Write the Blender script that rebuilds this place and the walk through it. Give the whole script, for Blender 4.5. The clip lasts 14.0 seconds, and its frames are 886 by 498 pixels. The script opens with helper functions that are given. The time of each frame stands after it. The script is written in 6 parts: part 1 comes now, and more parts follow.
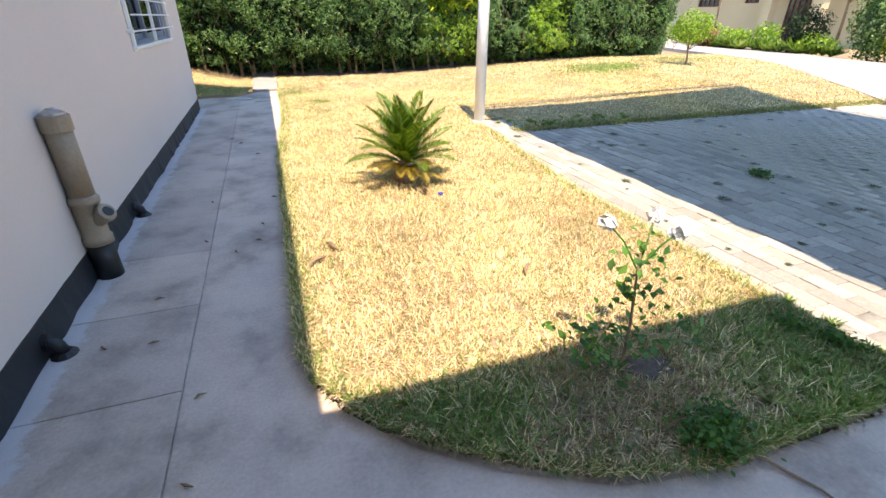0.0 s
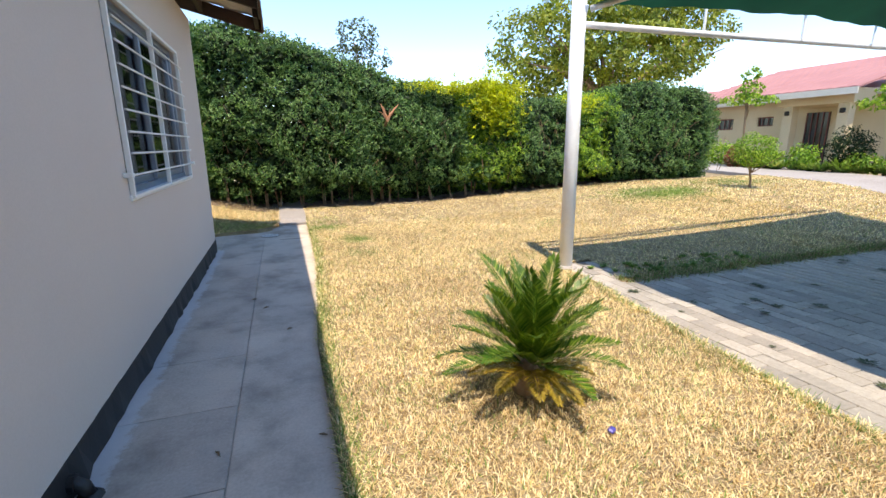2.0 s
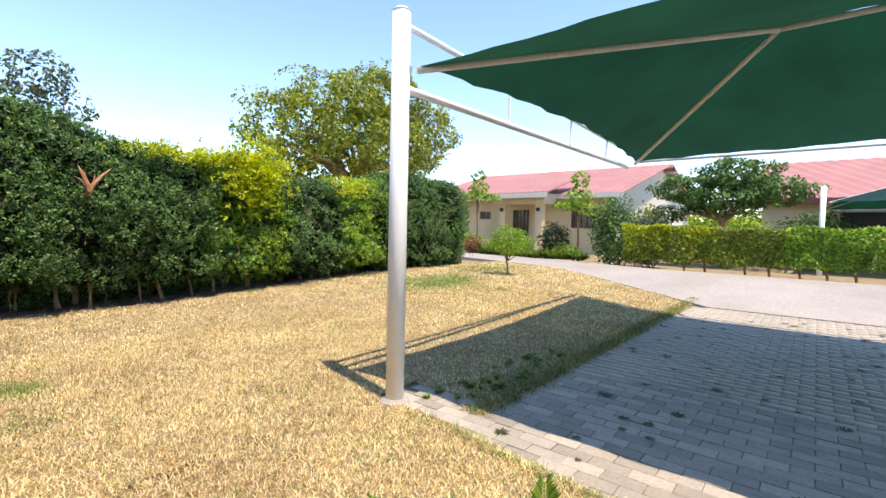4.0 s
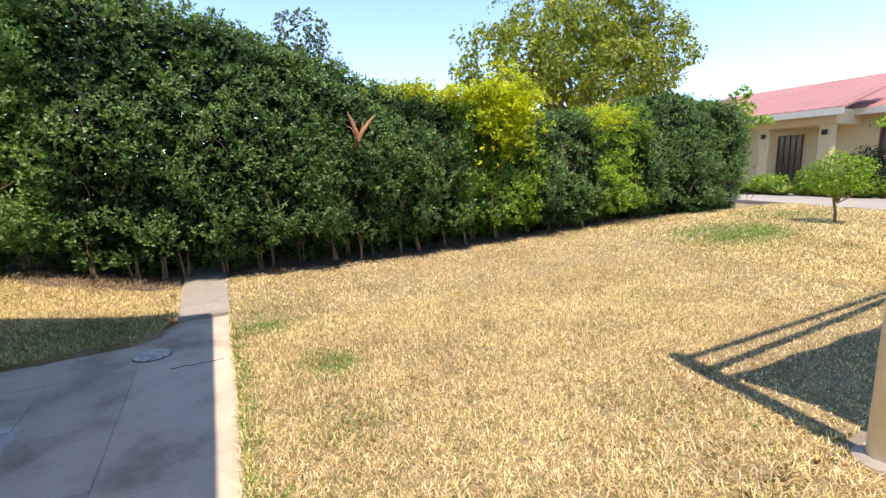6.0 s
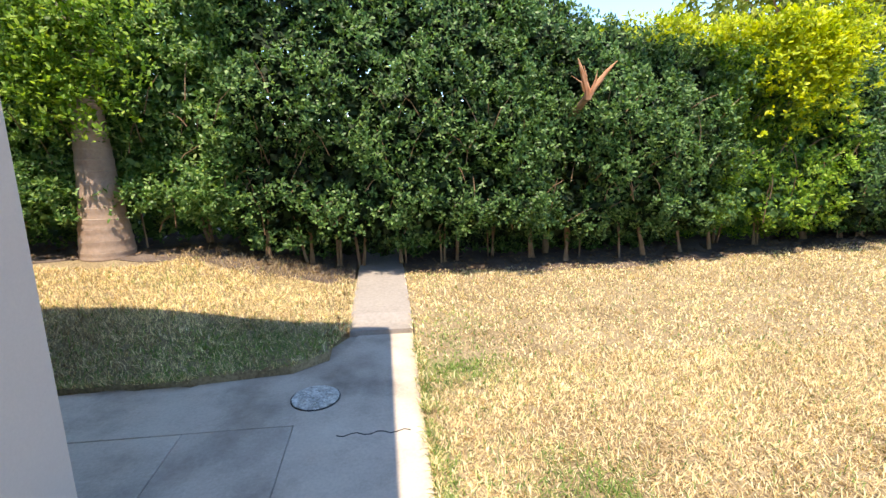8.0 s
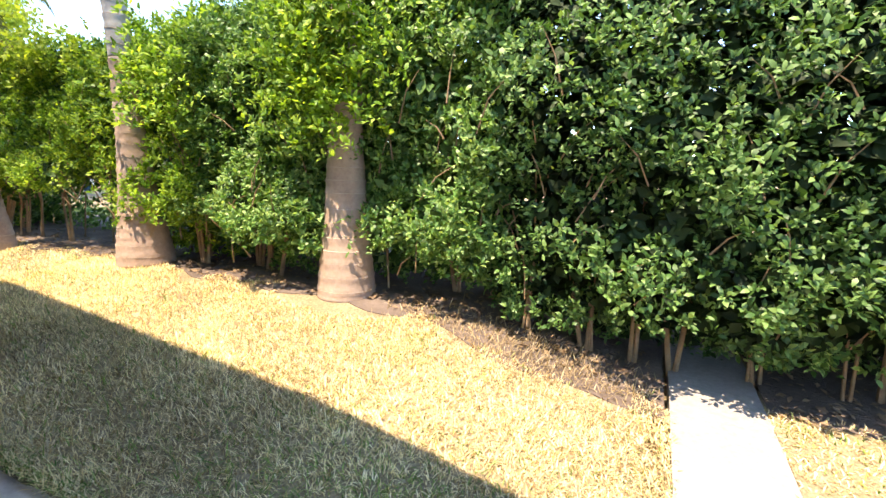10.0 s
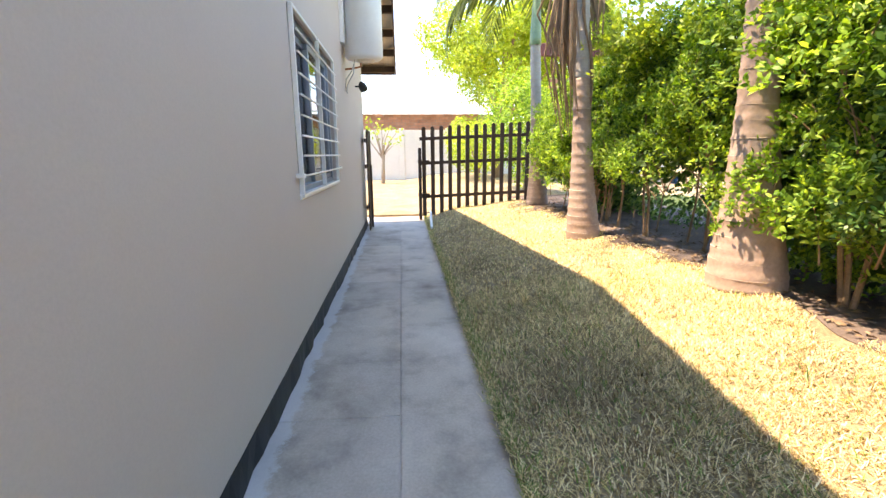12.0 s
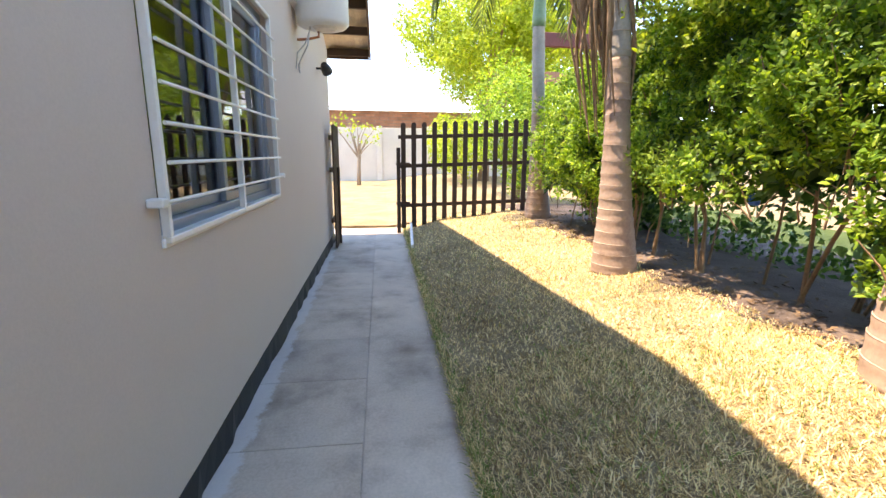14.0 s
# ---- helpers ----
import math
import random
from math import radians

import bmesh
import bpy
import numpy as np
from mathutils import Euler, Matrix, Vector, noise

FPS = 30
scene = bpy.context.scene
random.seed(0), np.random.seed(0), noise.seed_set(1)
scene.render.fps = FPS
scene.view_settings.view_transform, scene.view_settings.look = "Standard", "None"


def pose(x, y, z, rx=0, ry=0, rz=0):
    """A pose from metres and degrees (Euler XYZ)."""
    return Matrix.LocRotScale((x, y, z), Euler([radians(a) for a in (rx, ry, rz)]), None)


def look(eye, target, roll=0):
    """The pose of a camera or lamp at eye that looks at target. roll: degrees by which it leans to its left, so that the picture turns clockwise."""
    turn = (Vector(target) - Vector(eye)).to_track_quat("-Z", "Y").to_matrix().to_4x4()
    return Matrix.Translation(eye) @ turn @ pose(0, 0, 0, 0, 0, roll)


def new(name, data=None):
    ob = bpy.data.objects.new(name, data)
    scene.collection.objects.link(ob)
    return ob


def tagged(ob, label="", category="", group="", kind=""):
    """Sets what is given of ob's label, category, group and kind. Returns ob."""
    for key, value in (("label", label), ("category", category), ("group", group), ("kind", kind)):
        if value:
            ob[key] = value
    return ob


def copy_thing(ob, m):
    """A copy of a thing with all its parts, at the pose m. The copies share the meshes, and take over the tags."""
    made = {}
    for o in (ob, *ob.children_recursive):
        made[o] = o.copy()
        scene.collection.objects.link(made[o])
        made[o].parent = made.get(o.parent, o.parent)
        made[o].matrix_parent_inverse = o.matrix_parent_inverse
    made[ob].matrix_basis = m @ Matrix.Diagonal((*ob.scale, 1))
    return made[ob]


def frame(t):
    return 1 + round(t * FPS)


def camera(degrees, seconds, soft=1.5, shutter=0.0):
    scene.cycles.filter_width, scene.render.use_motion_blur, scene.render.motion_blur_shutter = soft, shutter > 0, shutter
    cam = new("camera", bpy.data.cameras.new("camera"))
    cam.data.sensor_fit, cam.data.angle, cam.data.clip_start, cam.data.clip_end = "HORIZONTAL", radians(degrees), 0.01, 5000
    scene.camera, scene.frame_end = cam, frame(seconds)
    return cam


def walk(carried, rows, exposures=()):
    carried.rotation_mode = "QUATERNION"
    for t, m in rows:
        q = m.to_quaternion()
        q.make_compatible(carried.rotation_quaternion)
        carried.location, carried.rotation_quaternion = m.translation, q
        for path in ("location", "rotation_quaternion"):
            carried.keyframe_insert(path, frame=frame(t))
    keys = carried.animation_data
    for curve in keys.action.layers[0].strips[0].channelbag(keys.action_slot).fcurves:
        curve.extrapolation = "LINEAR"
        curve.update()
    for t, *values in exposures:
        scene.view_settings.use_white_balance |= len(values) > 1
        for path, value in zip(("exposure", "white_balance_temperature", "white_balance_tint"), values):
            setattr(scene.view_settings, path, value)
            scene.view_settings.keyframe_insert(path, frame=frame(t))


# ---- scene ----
cam = camera(88.4, 14.0)
PATH = [
    (0, (0.068, 0.496, 1.226), (0.684, 2.17, 0.321), 0.5),
    (0.5, (0.067, 0.856, 1.223), (0.705, 2.558, 0.387), -0.2),
    (1, (0.069, 1.243, 1.211), (0.696, 3.008, 0.508), 0.2),
    (1.5, (0.034, 1.76, 1.226), (0.606, 3.596, 0.68), 0.8),
    (2, (-0.093, 2.123, 1.267), (0.548, 3.963, 0.817), -0.5),
    (2.5, (-0.008, 2.478, 1.241), (0.956, 4.192, 0.877), -0.1),
    (2.7, (0.047, 2.662, 1.236), (1.165, 4.297, 0.957), 0.5),
    (4.8, (0.214, 4.128, 1.362), (1.786, 5.363, 1.28), 1.2),
    (5, (0.184, 4.291, 1.37), (1.664, 5.629, 1.228), 0.8),
    (5.2, (0.198, 4.448, 1.335), (1.576, 5.884, 1.138), -0.0),
    (5.5, (0.222, 4.728, 1.262), (1.423, 6.309, 1.018), -1.0),
    (6, (0.171, 5.21, 1.259), (1.057, 6.972, 0.932), -1.5),
    (6.5, (0.153, 5.564, 1.249), (0.847, 7.386, 0.805), -1.6),
    (7, (0.277, 6.009, 1.2), (0.797, 7.886, 0.745), -1.4),
    (7.5, (0.196, 6.432, 1.219), (0.5, 8.354, 0.756), -1.1),
    (7.7, (0.141, 6.589, 1.223), (0.42, 8.52, 0.78), -0.6),
    (9.8, (-0.405, 8.199, 1.267), (-0.929, 10.101, 0.939), 2.3),
    (10, (-0.361, 8.429, 1.244), (-1.184, 10.222, 0.918), 1.6),
    (10.5, (-0.812, 8.703, 1.236), (-2.229, 10.076, 0.908), 1.8),
    (11, (-1.197, 8.741, 1.265), (-2.96, 9.615, 0.91), 1.4),
    (11.5, (-1.545, 8.809, 1.233), (-3.463, 9.226, 0.85), 0.2),
    (12, (-1.873, 8.799, 1.232), (-3.823, 8.97, 0.824), -0.5),
    (12.5, (-2.172, 8.79, 1.253), (-4.098, 9.054, 0.785), -0.1),
    (13, (-2.547, 8.866, 1.21), (-4.49, 9.098, 0.795), 1.3),
    (13.5, (-2.953, 8.832, 1.256), (-4.904, 9.023, 0.859), 0.8),
    (14, (-3.234, 8.862, 1.264), (-5.174, 9.126, 0.854), 0.5),
]
walk(cam, [(t, look(eye, target, roll)) for t, eye, target, roll in PATH],
     [(0, 2.38, 8100, 16), (0.5, 2.26, 8000, 15), (1.0, 1.94, 7900, 14), (1.5, 1.82, 7700, 13), (2.5, 1.76, 7600, 12), (5.0, 1.72, 8100, 15), (6.5, 1.68, 8000, 13), (7.7, 1.94, 7800, 12), (9.8, 2.8, 8300, 14), (11.0, 3.06, 8900, 18), (13.5, 3.12, 9000, 20), (14.0, 2.92, 8900, 20)])

# ---- world, sun, exposure ----
SUN_WAY = Vector((0.085, 0.395, -1.0)).normalized()
world = bpy.data.worlds.new("sky")
scene.world = world
world.use_nodes = True
wn, wl = world.node_tree.nodes, world.node_tree.links
sky = wn.new("ShaderNodeTexSky")
sky.sky_type = "NISHITA"
sky.sun_disc = False
sky.sun_elevation = math.asin(-SUN_WAY.z)
sky.sun_rotation = math.atan2(-SUN_WAY.x, -SUN_WAY.y)
sky.air_density, sky.dust_density, sky.ozone_density = 1.0, 0.15, 3.0
sky.altitude = 1300
deeper = wn.new("ShaderNodeHueSaturation")
deeper.inputs["Saturation"].default_value, deeper.inputs["Value"].default_value = 1.1, 0.91
wl.new(sky.outputs[0], deeper.inputs["Color"])
wl.new(deeper.outputs[0], wn["Background"].inputs[0])
wn["Background"].inputs[1].default_value = 0.15
sun = new("sun", bpy.data.lights.new("sun", "SUN"))
sun.data.energy, sun.data.angle, sun.data.color = 2.0, radians(0.55), (1.0, 0.95, 0.86)
sun.matrix_world = look((0, 0, 30), Vector((0, 0, 30)) + SUN_WAY)

# ---- materials ----


def nodes_of(name):
    m = bpy.data.materials.new(name)
    m.use_nodes = True
    return m, m.node_tree.nodes, m.node_tree.links, m.node_tree.nodes["Principled BSDF"]


def noise_of(n, l, scale, detail=5, rough=0.6, stretch=None):
    geo = n.new("ShaderNodeNewGeometry")
    tex = n.new("ShaderNodeTexNoise")
    tex.inputs["Scale"].default_value, tex.inputs["Detail"].default_value, tex.inputs["Roughness"].default_value = scale, detail, rough
    if stretch:
        mp = n.new("ShaderNodeMapping")
        mp.inputs["Scale"].default_value = stretch
        l.new(geo.outputs["Position"], mp.inputs[0])
        l.new(mp.outputs[0], tex.inputs["Vector"])
    else:
        l.new(geo.outputs["Position"], tex.inputs["Vector"])
    return tex.outputs["Fac"]


def ramp_of(n, l, fac, stops):
    r = n.new("ShaderNodeValToRGB")
    while len(r.color_ramp.elements) < len(stops):
        r.color_ramp.elements.new(0.5)
    for e, (p, c) in zip(r.color_ramp.elements, stops):
        e.position, e.color = p, (*c, 1) if len(c) == 3 else c
    l.new(fac, r.inputs[0])
    return r.outputs[0]


def mix_of(n, l, fac, a, b, mode="MIX"):
    m = n.new("ShaderNodeMix")
    m.data_type, m.blend_type = "RGBA", mode
    for sock, v in ((m.inputs[0], fac), (m.inputs[6], a), (m.inputs[7], b)):
        if isinstance(v, (int, float)):
            sock.default_value = v
        elif isinstance(v, tuple):
            sock.default_value = (*v, 1)
        else:
            l.new(v, sock)
    return m.outputs[2]


def surface(name, a, b, rough=0.7, big=1.5, fine=60, bump=0.15, depth=0.003, metal=0.0, piece=0.0, fine_amount=0.25, stretch=None):
    """Two tones mixed by a wide noise, darkened a little by a fine one, with fine relief; piece varies it from piece to piece."""
    m, n, l, p = nodes_of(name)
    wide = noise_of(n, l, big, 6, 0.62, stretch)
    grain = noise_of(n, l, fine, 4, 0.6, stretch)
    col = ramp_of(n, l, wide, [(0.3, a), (0.7, b)])
    tone = ramp_of(n, l, grain, [(0.25, (1 - fine_amount,) * 3), (0.75, (1 + fine_amount * 0.3,) * 3)])
    col = mix_of(n, l, 1.0, col, tone, "MULTIPLY")
    if piece:
        info = n.new("ShaderNodeObjectInfo")
        r = ramp_of(n, l, info.outputs["Random"], [(0, (1 - piece,) * 3), (1, (1 + piece * 0.5,) * 3)])
        col = mix_of(n, l, 1.0, col, r, "MULTIPLY")
    l.new(col, p.inputs["Base Color"])
    rr = n.new("ShaderNodeMapRange")
    rr.inputs[3].default_value, rr.inputs[4].default_value = rough - 0.08, min(1, rough + 0.1)
    l.new(wide, rr.inputs[0])
    l.new(rr.outputs[0], p.inputs["Roughness"])
    p.inputs["Metallic"].default_value = metal
    if rough > 0.87:
        p.inputs["Specular IOR Level"].default_value = 0.15
    bp = n.new("ShaderNodeBump")
    bp.inputs["Strength"].default_value, bp.inputs["Distance"].default_value = bump, depth
    l.new(grain, bp.inputs["Height"])
    l.new(bp.outputs[0], p.inputs["Normal"])
    return m


def leafy(name, dark, mid, light, gloss=0.45, through_light=0.3, patch=2.0, mottle=0.0, sheen=0.3, low=(0.7, 0.72, 0.7)):
    """Leaves: each one its own tone, larger patches lighter, some light passing through."""
    m, n, l, p = nodes_of(name)
    geo = n.new("ShaderNodeNewGeometry")
    col = ramp_of(n, l, geo.outputs["Random Per Island"], [(0.0, dark), (0.5, mid), (1.0, light)])
    wide = noise_of(n, l, patch, 3)
    tone = ramp_of(n, l, wide, [(0.3, low), (0.7, (1.15, 1.12, 1.0))])
    col = mix_of(n, l, 1.0, col, tone, "MULTIPLY")
    if mottle:
        spots = ramp_of(n, l, noise_of(n, l, mottle, 4, 0.7), [(0.30, (0.5, 0.45, 0.39)), (0.42, (1.0, 0.98, 0.96)), (0.7, (1.12, 1.12, 1.12))])
        col = mix_of(n, l, 1.0, col, spots, "MULTIPLY")
    l.new(col, p.inputs["Base Color"])
    p.inputs["Roughness"].default_value = gloss
    p.inputs["Specular IOR Level"].default_value = sheen
    tr = n.new("ShaderNodeBsdfTranslucent")
    l.new(mix_of(n, l, 1.0, col, (1.3, 1.25, 0.6), "MULTIPLY"), tr.inputs[0])
    ms = n.new("ShaderNodeMixShader")
    ms.inputs[0].default_value = through_light
    l.new(p.outputs[0], ms.inputs[1])
    l.new(tr.outputs[0], ms.inputs[2])
    l.new(ms.outputs[0], n["Material Output"].inputs[0])
    return m


PLASTER = surface("wall_paint", (0.58, 0.495, 0.44), (0.61, 0.525, 0.465), 0.75, 0.9, 120, 0.25, 0.002, fine_amount=0.06)
BLACK_BAND = surface("black_band_paint", (0.008, 0.009, 0.011), (0.018, 0.02, 0.023), 0.55, 4, 50, 0.3)
PIPE_TAN = surface("tan_painted_plastic", (0.25, 0.19, 0.13), (0.31, 0.245, 0.17), 0.5, 5, 80, 0.1, fine_amount=0.15)
PIPE_BLACK = surface("black_painted_plastic", (0.006, 0.006, 0.007), (0.014, 0.014, 0.015), 0.5, 6, 70, 0.1)
WHITE_STEEL = surface("white_painted_steel", (0.8, 0.8, 0.8), (0.85, 0.85, 0.85), 0.4, 3, 40, 0.08, fine_amount=0.06)
BAR_WHITE = surface("white_bar_paint", (0.72, 0.72, 0.7), (0.82, 0.82, 0.8), 0.35, 9, 60, 0.05, fine_amount=0.06)
ALU = surface("grey_blue_aluminium", (0.24, 0.29, 0.36), (0.3, 0.35, 0.42), 0.35, 5, 90, 0.03, metal=0.6, fine_amount=0.06)
CURTAIN = surface("grey_curtain", (0.22, 0.24, 0.27), (0.46, 0.48, 0.5), 0.9, 1.2, 130, 0.2, stretch=(9, 9, 0.3))
# dark grey in the colour stands in for an unlit room behind the windows
ROOM_PAINTED_DIM = surface("room_coloured_dim", (0.1, 0.1, 0.1), (0.14, 0.13, 0.12), 0.9)
BROWN_WOOD = surface("dark_brown_stained_timber", (0.028, 0.014, 0.008), (0.055, 0.027, 0.015), 0.6, 3, 45, 0.4, stretch=(1, 1, 0.15))
EAVE_WOOD = surface("brown_eave_timber", (0.05, 0.022, 0.012), (0.09, 0.04, 0.022), 0.65, 3, 45, 0.3)
TILE_UNDER = surface("concrete_roof_tile", (0.64, 0.55, 0.43), (0.74, 0.65, 0.53), 0.8, 2, 50, 0.3)
TANK_WHITE = surface("white_tank_enamel", (0.62, 0.66, 0.68), (0.68, 0.71, 0.73), 0.3, 2, 30, 0.03, fine_amount=0.04)
COPPER = surface("copper_pipe", (0.35, 0.12, 0.06), (0.45, 0.18, 0.1), 0.4, 8, 60, 0.1, metal=0.7)
SOIL = surface("dry_soil", (0.095, 0.07, 0.058), (0.21, 0.16, 0.135), 0.95, 2.5, 45, 0.8, 0.02)
PALM_BARK = surface("ringed_palm_trunk", (0.30, 0.205, 0.16), (0.43, 0.315, 0.25), 0.85, 4, 40, 0.3, 0.005, fine_amount=0.22)
PALM_SCAR = surface("pale_trunk_ring", (0.36, 0.27, 0.215), (0.52, 0.42, 0.345), 0.9, 6, 60, 0.4)
PALM_GREY = surface("grey_palm_trunk", (0.29, 0.265, 0.235), (0.42, 0.385, 0.345), 0.85, 5, 45, 0.25, 0.004, fine_amount=0.18)
CROWNSHAFT = surface("green_crownshaft", (0.14, 0.25, 0.15), (0.22, 0.34, 0.21), 0.45, 4, 30, 0.1)
BARK = surface("shrub_stem_bark", (0.2, 0.13, 0.08), (0.36, 0.24, 0.15), 0.9, 8, 60, 0.6, 0.006)
TORN_WOOD = surface("torn_raw_wood", (0.5, 0.21, 0.1), (0.62, 0.33, 0.18), 0.8, 14, 80, 0.4)
GREEN_NET = leafy("green_shade_net", (0.004, 0.045, 0.05), (0.004, 0.047, 0.053), (0.005, 0.05, 0.056), 0.9, 0.36, 1.2)
SCREW_STEEL = surface("galvanised_steel", (0.4, 0.41, 0.42), (0.55, 0.55, 0.55), 0.4, 6, 60, 0.1, metal=0.8)
CREAM = surface("cream_house_paint", (0.60, 0.48, 0.30), (0.66, 0.54, 0.36), 0.8, 0.8, 40, 0.2, fine_amount=0.08)
CREAM_PALE = surface("pale_gable_paint", (0.55, 0.52, 0.46), (0.61, 0.58, 0.51), 0.8, 0.8, 40, 0.2, fine_amount=0.08)
RED_ROOF = surface("faded_red_roof", (0.35, 0.15, 0.14), (0.44, 0.205, 0.19), 0.6, 0.7, 20, 0.2, fine_amount=0.15)
FASCIA = surface("white_fascia_board", (0.68, 0.64, 0.57), (0.75, 0.7, 0.63), 0.6, 2, 40, 0.1)
DARK_GLASS = surface("dark_window_glass", (0.02, 0.025, 0.03), (0.045, 0.05, 0.055), 0.12, 2, 10, 0.0)
YARD_WALL = surface("white_yard_wall", (0.62, 0.58, 0.53), (0.7, 0.66, 0.6), 0.85, 1, 30, 0.2)
BRICK_RED = surface("red_face_brick", (0.42, 0.18, 0.11), (0.55, 0.27, 0.17), 0.85, 3, 40, 0.4, piece=0.25)
TIN_ROOF = surface("bright_tin_roof", (0.66, 0.68, 0.7), (0.74, 0.76, 0.78), 0.4, 0.8, 10, 0.05, metal=0.2)
BEAM_RED = surface("maroon_beam_paint", (0.14, 0.035, 0.03), (0.2, 0.055, 0.045), 0.65, 3, 40, 0.2)
PETAL = surface("white_rose_petal", (0.8, 0.8, 0.79), (0.86, 0.86, 0.84), 0.5, 8, 40, 0.1, fine_amount=0.05)
BLUE_PLASTIC = surface("blue_plastic", (0.02, 0.12, 0.6), (0.03, 0.2, 0.75), 0.4, 9, 50, 0.05)
PURPLE_PLASTIC = surface("violet_wrapper", (0.04, 0.03, 0.28), (0.12, 0.1, 0.45), 0.35, 20, 50, 0.05)
DRAIN_STONE = surface("cast_drain_cover", (0.25, 0.24, 0.22), (0.82, 0.8, 0.76), 0.8, 40, 80, 0.6, 0.006)
DRY_FROND = surface("dead_palm_frond", (0.17, 0.105, 0.062), (0.32, 0.22, 0.14), 0.9, 5, 50, 0.2)
DRIVE = surface("pale_drive_concrete", (0.33, 0.29, 0.265), (0.42, 0.38, 0.35), 0.85, 0.6, 18, 0.3, 0.006)
GARDEN_STRIP = surface("pale_garden_concrete", (0.28, 0.245, 0.22), (0.37, 0.33, 0.30), 0.85, 1.2, 40, 0.3, 0.005)
PAVER_BED = surface("paver_joint_sand", (0.2, 0.175, 0.145), (0.3, 0.26, 0.215), 0.95, 3, 60, 0.5)
PAVER = surface("clay_grey_paver", (0.35, 0.32, 0.275), (0.47, 0.405, 0.345), 0.85, 1.1, 50, 0.5, 0.004, piece=0.28)
STRAW_GROUND = surface("thatch_under_grass", (0.3, 0.22, 0.125), (0.46, 0.36, 0.225), 0.95, 1.7, 60, 0.9, 0.02, fine_amount=0.6)
# green grass, its colour darkened to carry the shade behind the hedge
VERGE = surface("green_grass_darkened_for_shade", (0.05, 0.085, 0.025), (0.1, 0.14, 0.045), 0.95, 2, 60, 0.8, 0.02, fine_amount=0.5)
TWIG_GREY = surface("dry_twig", (0.3, 0.23, 0.17), (0.42, 0.33, 0.25), 0.9, 12, 60, 0.3)

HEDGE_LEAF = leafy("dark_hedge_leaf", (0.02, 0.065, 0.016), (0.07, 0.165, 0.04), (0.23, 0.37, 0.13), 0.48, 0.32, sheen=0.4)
MID_LEAF = leafy("glossy_hedge_leaf", (0.045, 0.125, 0.03), (0.12, 0.26, 0.065), (0.35, 0.5, 0.18), 0.45, 0.38, sheen=0.4)
# near-black leaf tone that puts the shade inside the hedge into the colour
HEDGE_SHADE_LEAF = leafy("shade_dark_hedge_leaf", (0.008, 0.02, 0.006), (0.014, 0.034, 0.009), (0.028, 0.058, 0.015), 0.7, 0.12)
HEDGE_BRIGHT = leafy("bright_hedge_leaf", (0.07, 0.17, 0.026), (0.2, 0.36, 0.05), (0.48, 0.64, 0.12), 0.5, 0.48)
YELLOW_LEAF = leafy("golden_hedge_leaf", (0.2, 0.29, 0.015), (0.47, 0.53, 0.02), (0.70, 0.70, 0.04), 0.45, 0.4)
LIME_LEAF = leafy("lime_tree_leaf", (0.20, 0.30, 0.04), (0.34, 0.46, 0.06), (0.48, 0.56, 0.1), 0.5, 0.5)
TREE_LEAF = leafy("olive_tree_leaf", (0.08, 0.125, 0.018), (0.19, 0.25, 0.035), (0.40, 0.42, 0.07), 0.5, 0.35, 0.5)
GREY_LEAF = leafy("grey_green_leaf", (0.05, 0.075, 0.05), (0.09, 0.125, 0.085), (0.15, 0.19, 0.13), 0.5, 0.25)
SAGO_LEAF = leafy("sago_leaf", (0.035, 0.1, 0.012), (0.09, 0.18, 0.02), (0.22, 0.31, 0.05), 0.4, 0.28, 5)
SAGO_YELLOW = leafy("yellowed_sago_leaf", (0.22, 0.16, 0.02), (0.38, 0.27, 0.03), (0.5, 0.36, 0.07), 0.5, 0.25, 5)
PALM_LEAF = leafy("palm_leaflet", (0.06, 0.1, 0.035), (0.11, 0.16, 0.06), (0.2, 0.25, 0.11), 0.4, 0.35)
WEED_LEAF = leafy("fresh_weed_leaf", (0.03, 0.1, 0.02), (0.06, 0.17, 0.03), (0.12, 0.26, 0.05), 0.45, 0.3, 6)
WEED_DARK = leafy("flat_dark_weed", (0.03, 0.045, 0.02), (0.05, 0.07, 0.03), (0.09, 0.10, 0.05), 0.6, 0.2, 6)
PINK_LEAF = leafy("russet_bromeliad_leaf", (0.2, 0.07, 0.05), (0.32, 0.12, 0.08), (0.4, 0.2, 0.12), 0.5, 0.3)
GRASS_DRY = leafy("dry_lawn_blade", (0.3, 0.2, 0.1), (0.8, 0.68, 0.46), (0.95, 0.86, 0.68), 0.75, 0.3, 1.3, 16.0, low=(0.84, 0.76, 0.66))
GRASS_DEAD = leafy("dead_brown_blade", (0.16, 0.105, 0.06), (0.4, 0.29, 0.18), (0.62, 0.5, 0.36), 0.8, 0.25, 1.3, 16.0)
GRASS_GREEN = leafy("green_lawn_blade", (0.07, 0.15, 0.03), (0.16, 0.28, 0.06), (0.40, 0.46, 0.19), 0.6, 0.3, 1.3, 16.0)


